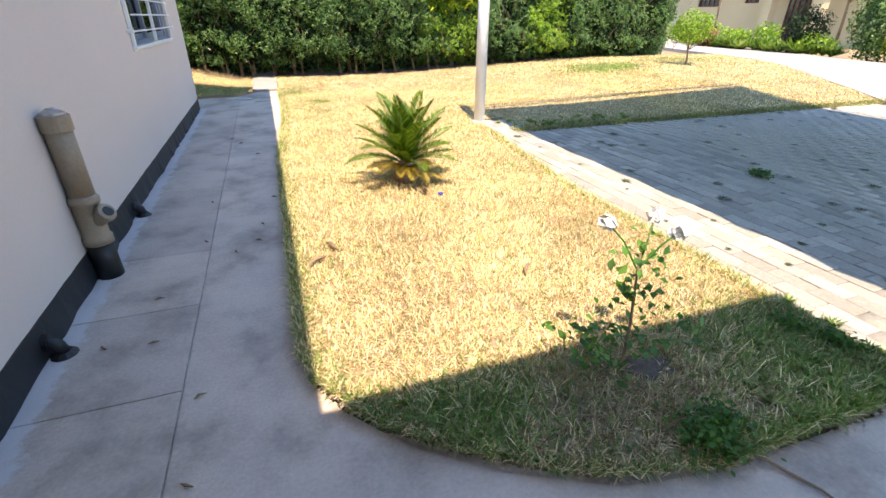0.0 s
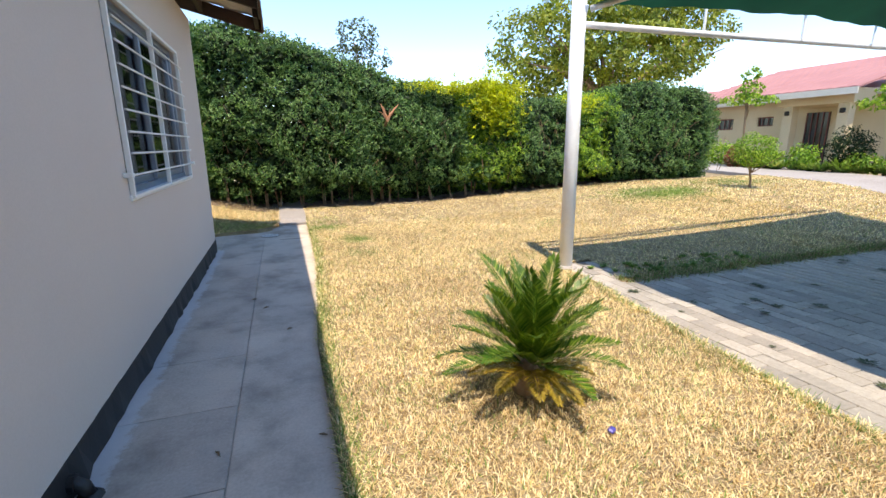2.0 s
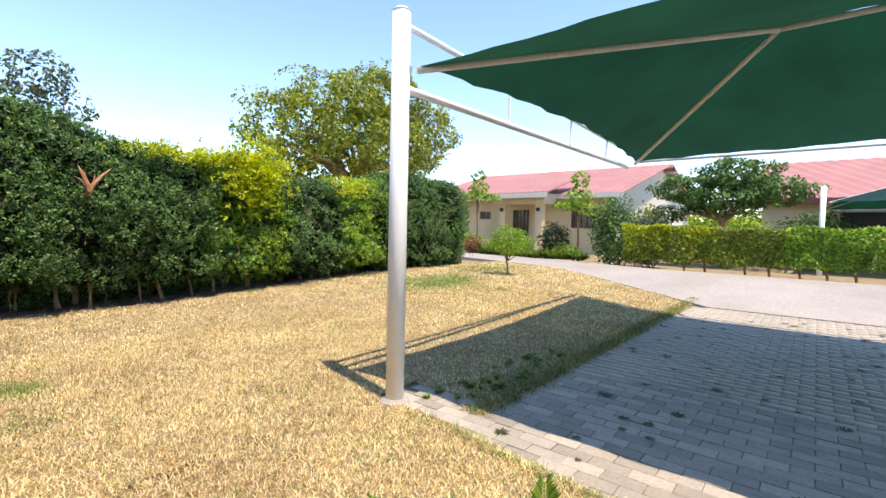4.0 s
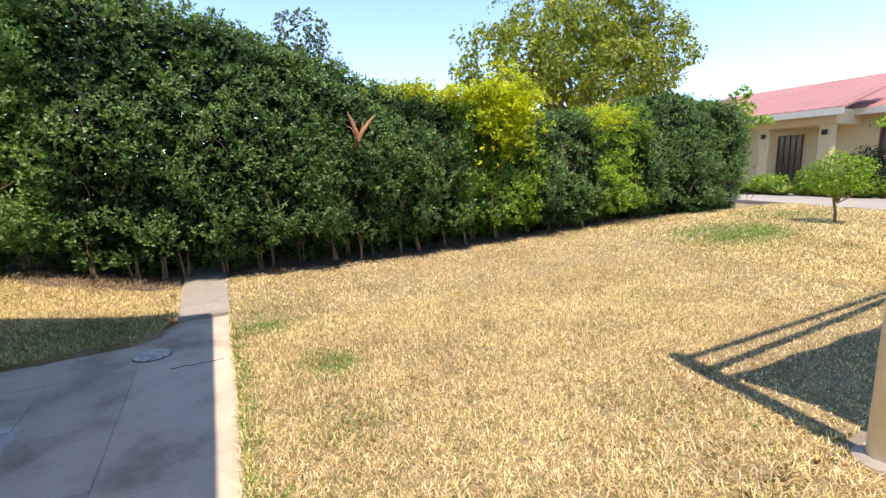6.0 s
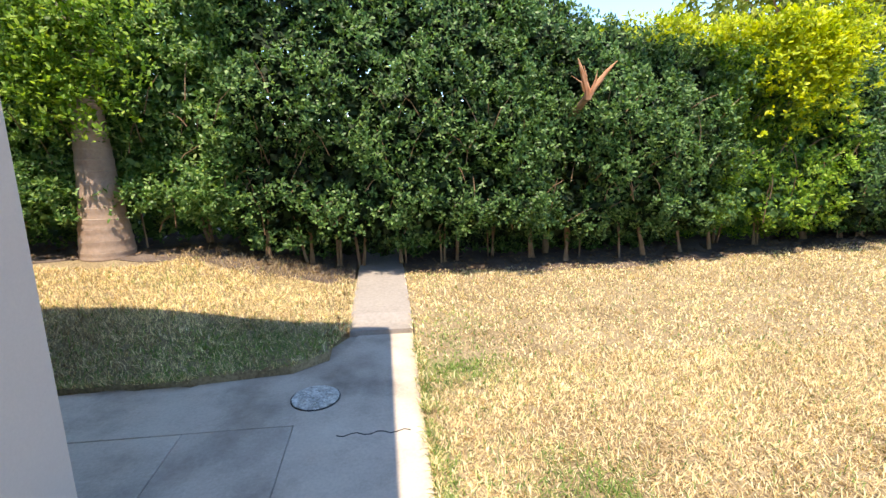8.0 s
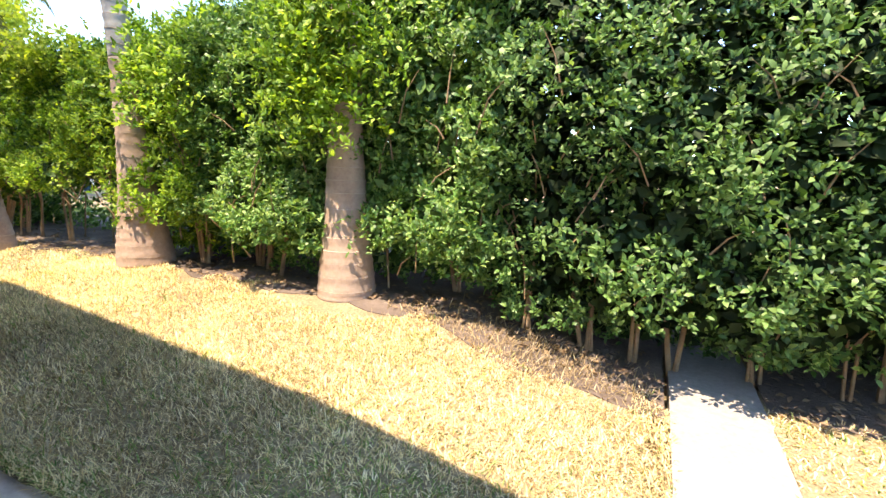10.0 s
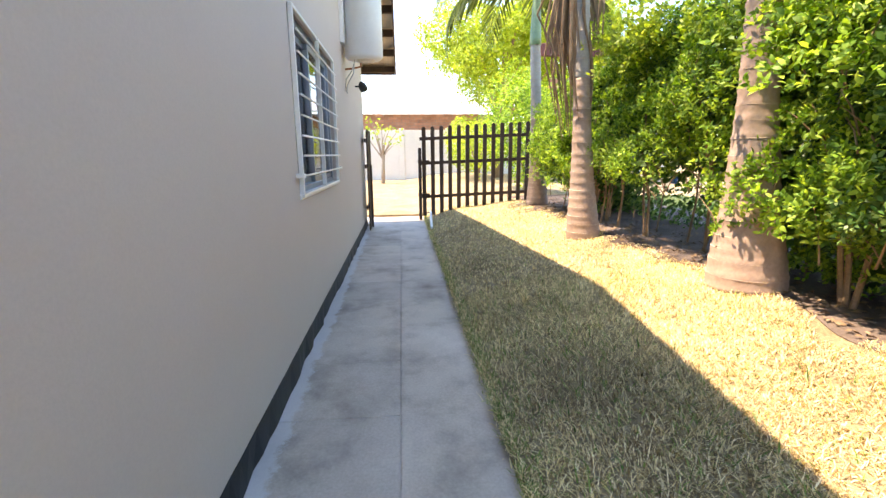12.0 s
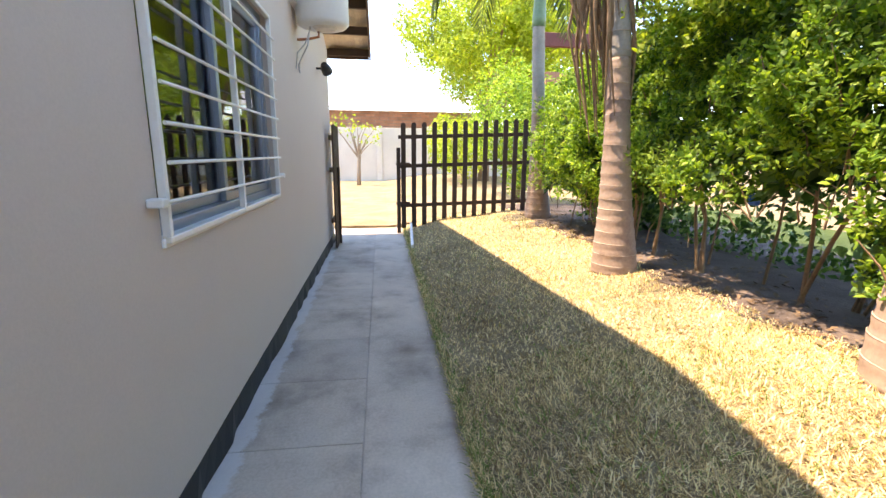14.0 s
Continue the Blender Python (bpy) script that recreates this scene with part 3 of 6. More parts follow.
def house():
    h, t = 2.62, 0.23
    wins = (("E", 5.17, 7.03), ("N", -6.40, -4.76))
    lo, hi = 0.98, 2.09
    walls = {}
    # east wall, with its window opening
    bm = bmesh.new()
    for y0, y1, z0, z1 in ((-0.3, 5.17, -0.1, h), (7.03, WALL_N, -0.1, h), (5.17, 7.03, -0.1, lo), (5.17, 7.03, hi, h)):
        box(bm, (WALL_E - t, y0, z0), (WALL_E, y1, z1))
    walls["E"] = tagged(part("wall_east", bm, PLASTER), "smooth beige painted house wall with a black band at its foot", "wall", kind="structure")
    bm = bmesh.new()
    for x0, x1, z0, z1 in ((WALL_W, -6.40, -0.1, h), (-4.76, WALL_E - t, -0.1, h), (-6.40, -4.76, -0.1, lo), (-6.40, -4.76, hi, h)):
        box(bm, (x0, WALL_N - t, z0), (x1, WALL_N, z1))
    # gable above the north wall
    mid = (WALL_E + WALL_W) / 2
    v = [bm.verts.new((x, y, z)) for y in (WALL_N, WALL_N - t) for x, z in ((WALL_W, h), (WALL_E, h), (mid, h + 0.25 * (WALL_E - mid) + 0.2))]
    for f in ((0, 1, 2), (5, 4, 3), (0, 3, 4, 1), (1, 4, 5, 2), (2, 5, 3, 0)):
        bm.faces.new([v[i] for i in f])
    walls["N"] = tagged(part("wall_north", bm, PLASTER), "smooth beige painted gable wall along the side path", "wall", kind="structure")
    bm = boxed((WALL_W, -0.3, -0.1), (WALL_W + t, WALL_N - t, h))
    tagged(part("wall_west", bm, PLASTER), "beige painted house wall", "wall", kind="structure")
    # south wing that closes the place behind the walker
    bm = boxed((WALL_W, -0.55, -0.1), (1.35, -0.3, h))
    box(bm, (1.1, -4.0, -0.1), (1.35, -0.55, h))
    tagged(part("wall_south", bm, PLASTER), "beige painted wall of the projecting wing", "wall", kind="structure")
    tagged(part("ceiling", boxed((WALL_W + t, -0.3, h - 0.05), (WALL_E - t, WALL_N - t, h)), ROOM_PAINTED_DIM), "plain ceiling inside the house, coloured dim for the unlit room", "ceiling", kind="structure")
    tagged(part("floor", boxed((WALL_W + t, -0.3, 0.0), (WALL_E - t, WALL_N - t, 0.06)), ROOM_PAINTED_DIM), "plain floor inside the house, coloured dim for the unlit room", "floor", kind="structure")
    # black bands at the foot, with a dripped lower edge
    rng = random.Random(4)
    for name, a, b, along_y in (("baseboard", -0.3, WALL_N, True), ("baseboard", WALL_W, WALL_E, False)):
        bm = bmesh.new()
        n = 90
        top, low = [], []
        for i in range(n + 1):
            s = a + (b - a) * i / n
            zt = 0.155 if along_y else 0.125
            for lst, z, off in ((top, zt + rng.uniform(-0.002, 0.002), 0.004), (low, 0.004, 0.004 + rng.uniform(0, 0.02))):
                lst.append(bm.verts.new((WALL_E + off, s, z) if along_y else (s, WALL_N + off, z)))
        for i in range(n):
            bm.faces.new((top[i], top[i + 1], low[i + 1], low[i]))
        back = bmesh.ops.extrude_face_region(bm, geom=bm.faces[:])["geom"]
        for g in back:
            if isinstance(g, bmesh.types.BMVert):
                g.co += Vector((-0.006, 0, 0)) if along_y else Vector((0, -0.006, 0))
        tagged(part(name, bm, BLACK_BAND), "black painted band along the foot of the wall", "baseboard", kind="structure")
    return lo, hi


SILL, HEAD = house()


def roof_and_eaves():
    """Tiled gable roof, ridge along y, with open eaves and purlins showing under the verge."""
    mid, e = (WALL_E + WALL_W) / 2, 0.752
    xe, xw, y0, y1 = WALL_E + e, WALL_W - e, -0.4, WALL_N + 0.57
    slope = 0.25
    z0 = 2.74
    zr = z0 + slope * (xe - mid)
    roof = thing("roof", (0, 0, 0), "tiled gable roof with dark brown timber eaves", "roof", kind="structure")
    for sgn, xo in ((1, xe), (-1, xw)):
        # curved tile courses
        bm = bmesh.new()
        nx, step = 16, 0.115
        ny = int((y1 - y0) / step * 2)
        rows = []
        for i in range(nx * 2 + 1):
            f = i / (nx * 2)
            x = xo + (mid - xo) * f
            z = z0 + (zr - z0) * f + 0.05 + (0.02 if i % 2 else 0.0)
            rows.append([(x, y0 + (y1 - y0) * k / ny, z + (0.02 if k % 4 in (1, 2) else 0.0)) for k in range(ny + 1)])
        part("tile_field", rows_sheet(rows, 0.02), TILE_UNDER, roof)
        # eave fascia and barge board on the north verge
        part("fascia", boxed((xo - 0.012, y0, z0 - 0.09), (xo + 0.012, y1 - 0.025, z0 + 0.05), 0.003), EAVE_WOOD, roof, "dark brown fascia board")
        bm = bmesh.new()
        vs = [bm.verts.new((x, y, z)) for y in (y1 - 0.02, y1 + 0.005) for x, z in ((xo, z0 - 0.10), (xo, z0 + 0.055), (mid, zr + 0.055), (mid, zr - 0.1))]
        for q in ((0, 1, 2, 3), (7, 6, 5, 4), (0, 4, 5, 1), (1, 5, 6, 2), (2, 6, 7, 3), (3, 7, 4, 0)):
            bm.faces.new([vs[i] for i in q])
        part("barge_board", bm, EAVE_WOOD, roof, "reddish brown barge board")
        for k in range(9):
            x = xo + (mid - xo) * (k * 0.118 + 0.012)
            z = z0 + slope * abs(x - xo) + 0.0
            part("purlin", boxed((x - 0.025, WALL_N - 0.05, z - 0.075), (x + 0.025, y1 - 0.021, z + 0.03), 0.003), BROWN_WOOD, roof)
        for k in range(12):
            y = y0 + 0.4 + k * 0.7
            bm = bmesh.new()
            x_in = WALL_E if sgn > 0 else WALL_W
            vs = [bm.verts.new((x, yy, z)) for yy in (y - 0.025, y + 0.025) for x, z in ((xo - sgn * 0.02, z0 - 0.08), (xo - sgn * 0.02, z0 + 0.03), (x_in, z0 + slope * e + 0.03), (x_in, z0 + slope * e - 0.09))]
            for q in ((0, 1, 2, 3), (7, 6, 5, 4), (0, 4, 5, 1), (1, 5, 6, 2), (2, 6, 7, 3), (3, 7, 4, 0)):
                bm.faces.new([vs[i] for i in q])
            part("rafter_end", bm, BROWN_WOOD, roof)
    # wing roof, whose edge shades the near end of the lawn
    wing = thing("wing_roof", (0, 0, 0), "low tiled roof over the projecting wing", "roof", kind="structure")
    part("tile_field", slab([(WALL_W - 0.5, -5.0), (2.0, -5.0), (2.0, 0.63), (-0.26, 0.63), (-0.26, -0.42), (WALL_W - 0.5, -0.42)], 2.76, 2.64), TILE_UNDER, wing)


roof_and_eaves()


def window(name, width, height, bars, label):
    """Sliding window in a local frame: x along the wall, y out of it, z up; the origin is the lower left corner, seen from outside."""
    w = thing(name, (0, 0, 0), label, "window", kind="structure")
    fr = 0.05
    bm = bmesh.new()
    for lo, hi in (((0, -0.11, 0), (width, -0.03, fr)), ((0, -0.11, height - fr), (width, -0.03, height)), ((0, -0.11, fr), (fr, -0.03, height - fr)), ((width - fr, -0.11, fr), (width, -0.03, height - fr))):
        box(bm, lo, hi, 0.004)
    part("window_frame", bm, ALU, w, "grey-blue aluminium frame")
    for k, (a, b, y) in enumerate(((fr, width * 0.52, -0.06), (width * 0.48, width - fr, -0.09))):
        bm = bmesh.new()
        s = 0.042
        for lo, hi in (((a, y - 0.015, fr), (b, y + 0.015, fr + s)), ((a, y - 0.015, height - fr - s), (b, y + 0.015, height - fr)), ((a, y - 0.015, fr + s), (a + s, y + 0.015, height - fr - s)), ((b - s, y - 0.015, fr + s), (b, y + 0.015, height - fr - s))):
            box(bm, lo, hi, 0.003)
        sash = part("sash", bm, ALU, w)
        pane = part("pane", boxed((a + s, y - 0.003, fr + s), (b - s, y + 0.003, height - fr - s)), GLASS, sash)
        pane.visible_shadow = False
    part("window_sill", boxed((-0.005, -0.03, -0.02), (width + 0.005, 0.012, 0.012), 0.004), WHITE_STEEL, w)
    # white bar grille on the face of the wall
    bm = bmesh.new()
    f = 0.022
    for lo, hi in (((0, 0.002, -0.005), (width, 0.03, f - 0.005)), ((0, 0.002, height - f), (width, 0.03, height)), ((0, 0.002, f - 0.005), (f, 0.03, height - f)), ((width - f, 0.002, f - 0.005), (width, 0.03, height - f))):
        box(bm, lo, hi, 0.003)
    part("grille_frame", bm, BAR_WHITE, w, "white painted steel frame")
    part("mullion", boxed((width / 2 - 0.012, 0.006, 0.0), (width / 2 + 0.012, 0.034, height), 0.003), BAR_WHITE, w)
    for k in range(bars):
        z = 0.13 + (height - 0.2) * k / (bars - 0.4)
        ends = 0.055 if k == 0 else -0.01
        b = part("bar", tubed([(-ends, 0.042, z), (width + ends, 0.042, z)], 0.0065, 8), BAR_WHITE, w)
        if k == 0:
            for x in (-ends, width + ends):
                part("bar_end", boxed((x - 0.022, 0.0, z - 0.014), (x + 0.022, 0.05, z + 0.014), 0.004), BAR_WHITE, b)
    return w


def curtain(width, height, folds, rng):
    bm = bmesh.new()
    n = folds * 8
    rows = []
    for z in (0.0, height * 0.5, height):
        rows.append([bm.verts.new((width * i / n, 0.035 * math.sin(2 * math.pi * i / 8 + 0.6 * math.sin(i * 0.37)), z)) for i in range(n + 1)])
    for a, b in zip(rows, rows[1:]):
        for i in range(n):
            bm.faces.new((a[i], a[i + 1], b[i + 1], b[i]))
    geo = bmesh.ops.extrude_face_region(bm, geom=bm.faces[:])["geom"]
    for g in geo:
        if isinstance(g, bmesh.types.BMVert):
            g.co.y -= 0.004
    return bm


win_e = window("window_1", 1.86, HEAD - SILL, 8, "sliding aluminium window behind a white bar grille")
win_e.matrix_world = pose(WALL_E, 7.03, SILL, 0, 0, -90)
win_n = window("window_2", 1.64, HEAD - SILL, 8, "sliding aluminium window behind a white bar grille, garden mirrored in it")
win_n.matrix_world = pose(-6.40, WALL_N, SILL)
for (m, wd, parts) in ((pose(WALL_E - 0.3, 7.03, SILL - 0.1, 0, 0, -90), 1.86, ((0.0, 0.75), (1.0, 0.86))), (pose(-6.40, WALL_N - 0.3, SILL - 0.1), 1.64, ((0.0, 0.35), (1.25, 0.4)))):
    for off, cw in parts:
        c = part("curtain", curtain(cw, 1.3, int(cw * 12), random), CURTAIN, None, smooth=True)
        c.matrix_world = m @ pose(off, 0, 0)
        tagged(c, "grey striped curtain drawn aside behind the window", "curtain", "curtains")

# ---- pipes on the east wall ----


def soil_pipe():
    p = thing("soil_pipe", (-0.86, 3.06, 0.0), "tan painted waste stack with a black foot beside the wall", "pipe")
    part("foot", tubed([(0, 0, -0.01), (0, 0, 0.19)], [0.062, 0.058], 18), PIPE_BLACK, p, "black painted lower end", True)
    bm = bmesh.new()
    tube(bm, [(0, 0, 0.185), (0, 0, 0.19), (0, 0, 0.225), (0, 0, 0.235), (0, 0, 0.40), (0, 0, 0.405), (0, 0, 0.43), (0, 0, 0.435), (0, 0, 0.445)], [0.055, 0.068, 0.068, 0.059, 0.059, 0.067, 0.067, 0.06, 0.056], 20)
    branch = part("branch_joint", bm, PIPE_TAN, p, smooth=True)
    part("access_neck", tubed([(0, 0.0, 0.29), (0.06, -0.03, 0.335), (0.085, -0.04, 0.36)], [0.036, 0.036, 0.036], 16), PIPE_TAN, branch, smooth=True)
    part("access_cap", tubed([(0.075, -0.036, 0.35), (0.094, -0.045, 0.363), (0.098, -0.047, 0.366)], [0.045, 0.045, 0.037], 20), PIPE_TAN, branch)
    part("access_plug", tubed([(0.098, -0.047, 0.366), (0.1005, -0.048, 0.368)], 0.026, 16), PIPE_BLACK, branch, "dark open plug")
    part("riser", tubed([(0, 0, 0.44), (0, 0, 0.80)], 0.055, 20), PIPE_TAN, p, smooth=True)
    part("collar", tubed([(0, 0, 0.75), (0, 0, 0.755), (0, 0, 0.82), (0, 0, 0.825)], [0.056, 0.064, 0.064, 0.058], 20), PIPE_TAN, p)
    part("top_plug", tubed([(0, 0, 0.82), (0, 0, 0.835), (0, 0, 0.85), (0, 0, 0.855)], [0.05, 0.05, 0.022, 0.018], 16), SCREW_STEEL, p, "dull metal plug")


soil_pipe()
for y in (2.38, 3.92):
    w = thing("waste_outlet", (-0.925, y, 0.0), "short black waste pipe poking from the foot of the wall", "pipe", "waste outlets")
    part("elbow", tubed([(-0.02, 0, 0.07), (0.025, 0, 0.068), (0.05, 0, 0.05), (0.06, 0, 0.012)], [0.026, 0.026, 0.026, 0.026], 12), PIPE_BLACK, w, smooth=True)
    part("socket", tubed([(0.005, 0, 0.07), (0.03, 0, 0.068)], 0.035, 12), PIPE_BLACK, w)
    part("mortar", tubed([(0.06, 0.0, 0.0), (0.06, 0.0, 0.012), (0.06, 0, 0.02)], [0.05, 0.04, 0.03], 10), PIPE_BLACK, w)

# ---- water tank and lamp on the north wall ----
tank = thing("water_heater", (-7.45, WALL_N + 0.235, 2.28), "white cylindrical water heater hung high on the gable wall", "water heater")
part("body", tubed([(0, 0, 0.0), (0, 0, 0.012), (0, 0, 0.04), (0, 0, 1.3), (0, 0, 1.35)], [0.15, 0.19, 0.215, 0.215, 0.17], 32), TANK_WHITE, tank, smooth=True)
part("end_cap", tubed([(0.03, 0.02, -0.02), (0.03, 0.02, -0.004), (0.03, 0.02, 0.01)], [0.08, 0.1, 0.11], 24), FASCIA, tank)
part("bracket", boxed((-0.2, -0.24, 0.15), (0.2, -0.19, 1.2), 0.005), WHITE_STEEL, tank)
part("copper_pipe", tubed([(-0.02, -0.04, 0.0), (-0.02, -0.04, -0.06), (-0.02, -0.12, -0.08), (-0.02, -0.22, -0.09)], 0.011, 8), COPPER, tank, "bare copper pipe")
part("cable", tubed([(0.05, -0.1, 0.0), (0.08, -0.12, -0.15), (0.02, -0.2, -0.27), (-0.05, -0.22, -0.33), (0.05, -0.2, -0.36), (0.1, -0.2, -0.3)], 0.006, 6), SCREW_STEEL, tank, "looping grey cable")
part("cable", tubed([(0.02, -0.1, 0.0), (0.0, -0.15, -0.12), (0.12, -0.2, -0.22), (0.1, -0.22, -0.34)], 0.005, 6), SCREW_STEEL, tank)
lamp = thing("wall_lamp", (-8.75, WALL_N, 2.16), "small black floodlight with a clear lens on the wall", "lamp")
part("arm", tubed([(0, 0, 0.02), (0, 0.07, 0.02)], 0.012, 8), PIPE_BLACK, lamp)
part("housing", tubed([(0.06, 0.09, 0.06), (0.02, 0.1, 0.03), (-0.04, 0.12, -0.01)], [0.03, 0.055, 0.06], 14), PIPE_BLACK, lamp)
part("lens", tubed([(-0.04, 0.12, -0.01), (-0.05, 0.123, -0.018)], [0.052, 0.045], 14), BAR_WHITE, lamp)

# ---- carport with shade net ----


def net_panel(a, b, c, d, sag, scallops, draw_in, n=14):
    """A stretched net panel between edge a-b and ridge d-c, bellied down, its outer edge scalloped."""
    a, b, c, d = (Vector(p) for p in (a, b, c, d))
    bm = bmesh.new()
    rows = []
    for j in range(n + 1):
        v = j / n
        row = []
        for i in range(2 * n + 1):
            u = i / (2 * n)
            lo, hi = a.lerp(b, u), d.lerp(c, u)
            p = lo.lerp(hi, v)
            inward = (hi - lo) * (1 - v)
            p += inward * draw_in * math.sin(math.pi * u)
            p += inward * 0.018 * abs(math.sin(scallops * math.pi * u)) * (1 - v)
            p.z -= sag * math.sin(math.pi * v) * math.sin(math.pi * u) + 0.012 * math.sin(u * 23 + v * 7) * math.sin(math.pi * u)
            row.append(bm.verts.new(p))
        rows.append(row)
    for r, s in zip(rows, rows[1:]):
        for i in range(2 * n):
            if r[i].co != r[i + 1].co:
                bm.faces.new((r[i], r[i + 1], s[i + 1], s[i]))
    bmesh.ops.remove_doubles(bm, verts=bm.verts[:], dist=0.002)
    return bm


def carport():
    xa, xb, ya, yc = 0.02, 5.33, -0.14, -5.7
    za, zr = 2.39, 3.12
    c = thing("carport", (2.54, 5.92, gz(2.54, 5.92)), "white steel carport with a dark green shade net", "carport")
    A, B, C, D = (xa, ya, za), (xb, ya + 0.12, za + 0.03), (xa, yc, za), (xb, yc, za + 0.03)
    R1, R2 = (2.68, -2.0, zr), (2.68, -3.9, zr)
    posts = []
    for y in (0.0, yc - 0.05):
        p = part("post", tubed([(0, y, -0.1), (0, y, 2.8)], 0.066, 20), WHITE_STEEL, c, smooth=True)
        part("footing", tubed([(0, y, -0.05), (0, y, 0.012), (0, y, 0.03)], [0.13, 0.11, 0.075], 16), DRIVE, p)
        part("cap", tubed([(0, y, 2.8), (0, y, 2.82)], [0.07, 0.05], 20), WHITE_STEEL, p)
        part("beam", tubed([(0, y, 2.27), (xb, y + (0.1 if y == 0 else 0), 2.35)], 0.03, 12), WHITE_STEEL, c, smooth=True)
        part("upper_beam", tubed([(0, y, 2.72), (xb - 0.2, y, 2.55)], 0.024, 12), WHITE_STEEL, c, smooth=True)
        for k in (0.28, 0.55, 0.78):
            part("strut", tubed([(xb * k, y + 0.04 * k, 2.27 + 0.08 * k), (xb * k, y + 0.03 * k, 2.7 - 0.16 * k)], 0.013, 8), WHITE_STEEL, c)
        part("bracket", tubed([(0.03, y * 1.0, 2.27), (0.03, y - 0.06, 2.42)], 0.026, 10), WHITE_STEEL, c)
    part("side_beam", tubed([B, D], 0.022, 10), WHITE_STEEL, c, smooth=True)
    for a, b in ((A, R1), (B, R1), (C, R2), (D, R2), (R1, R2)):
        a, b = Vector(a), Vector(b)
        pts = [a.lerp(b, k / 8) + Vector((0, 0, -0.024)) for k in range(9)]
        part("rib", tubed(pts, 0.026, 10), FASCIA, c, "cream painted rib", True)
    for a, b, r1, r2, sc in ((A, B, R1, R1, 0.075), (B, D, R2, R1, 0.03), (D, C, R2, R2, 0.075), (C, A, R1, R2, 0.015)):
        part("net", net_panel(a, b, r1, r2, 0.03, 9, sc), GREEN_NET, c, "dark green shade net", True)
    return c


port = carport()

# ---- hedges ----
HEDGE_TOP = [(-11.5, 2.25), (-10.0, 2.25), (-7.4, 2.4), (-5.3, 2.5), (-3.0, 2.7), (-1.6, 3.2), (-0.7, 3.4), (0.0, 3.15), (0.7, 3.0), (1.4, 2.72), (2.3, 2.47), (3.4, 2.36), (4.2, 2.34), (5.0, 2.15), (6.4, 2.25), (7.6, 2.5), (8.5, 2.66), (9.6, 2.58), (10.6, 2.35)]


def hedge_top(x):
    return np.interp(x, [p[0] for p in HEDGE_TOP], [p[1] for p in HEDGE_TOP])


def hedge_face(x, z, seed):
    """How far south the leaf face stands: bulged above, hollow at the foot."""
    east = rise(x, -1.5, 0.5)
    base = 11.22 + 0.08 * east
    bulge = -(0.16 + 0.25 * east) * rise(z, 0.15, 0.8) - 0.08 * np.sin(z * 1.9)
    p = np.stack([x, x * 0, z], -1)
    return base + bulge + 0.14 * lump(seed, p, 1.9) + 0.07 * lump(seed + 3, p, 5.0)


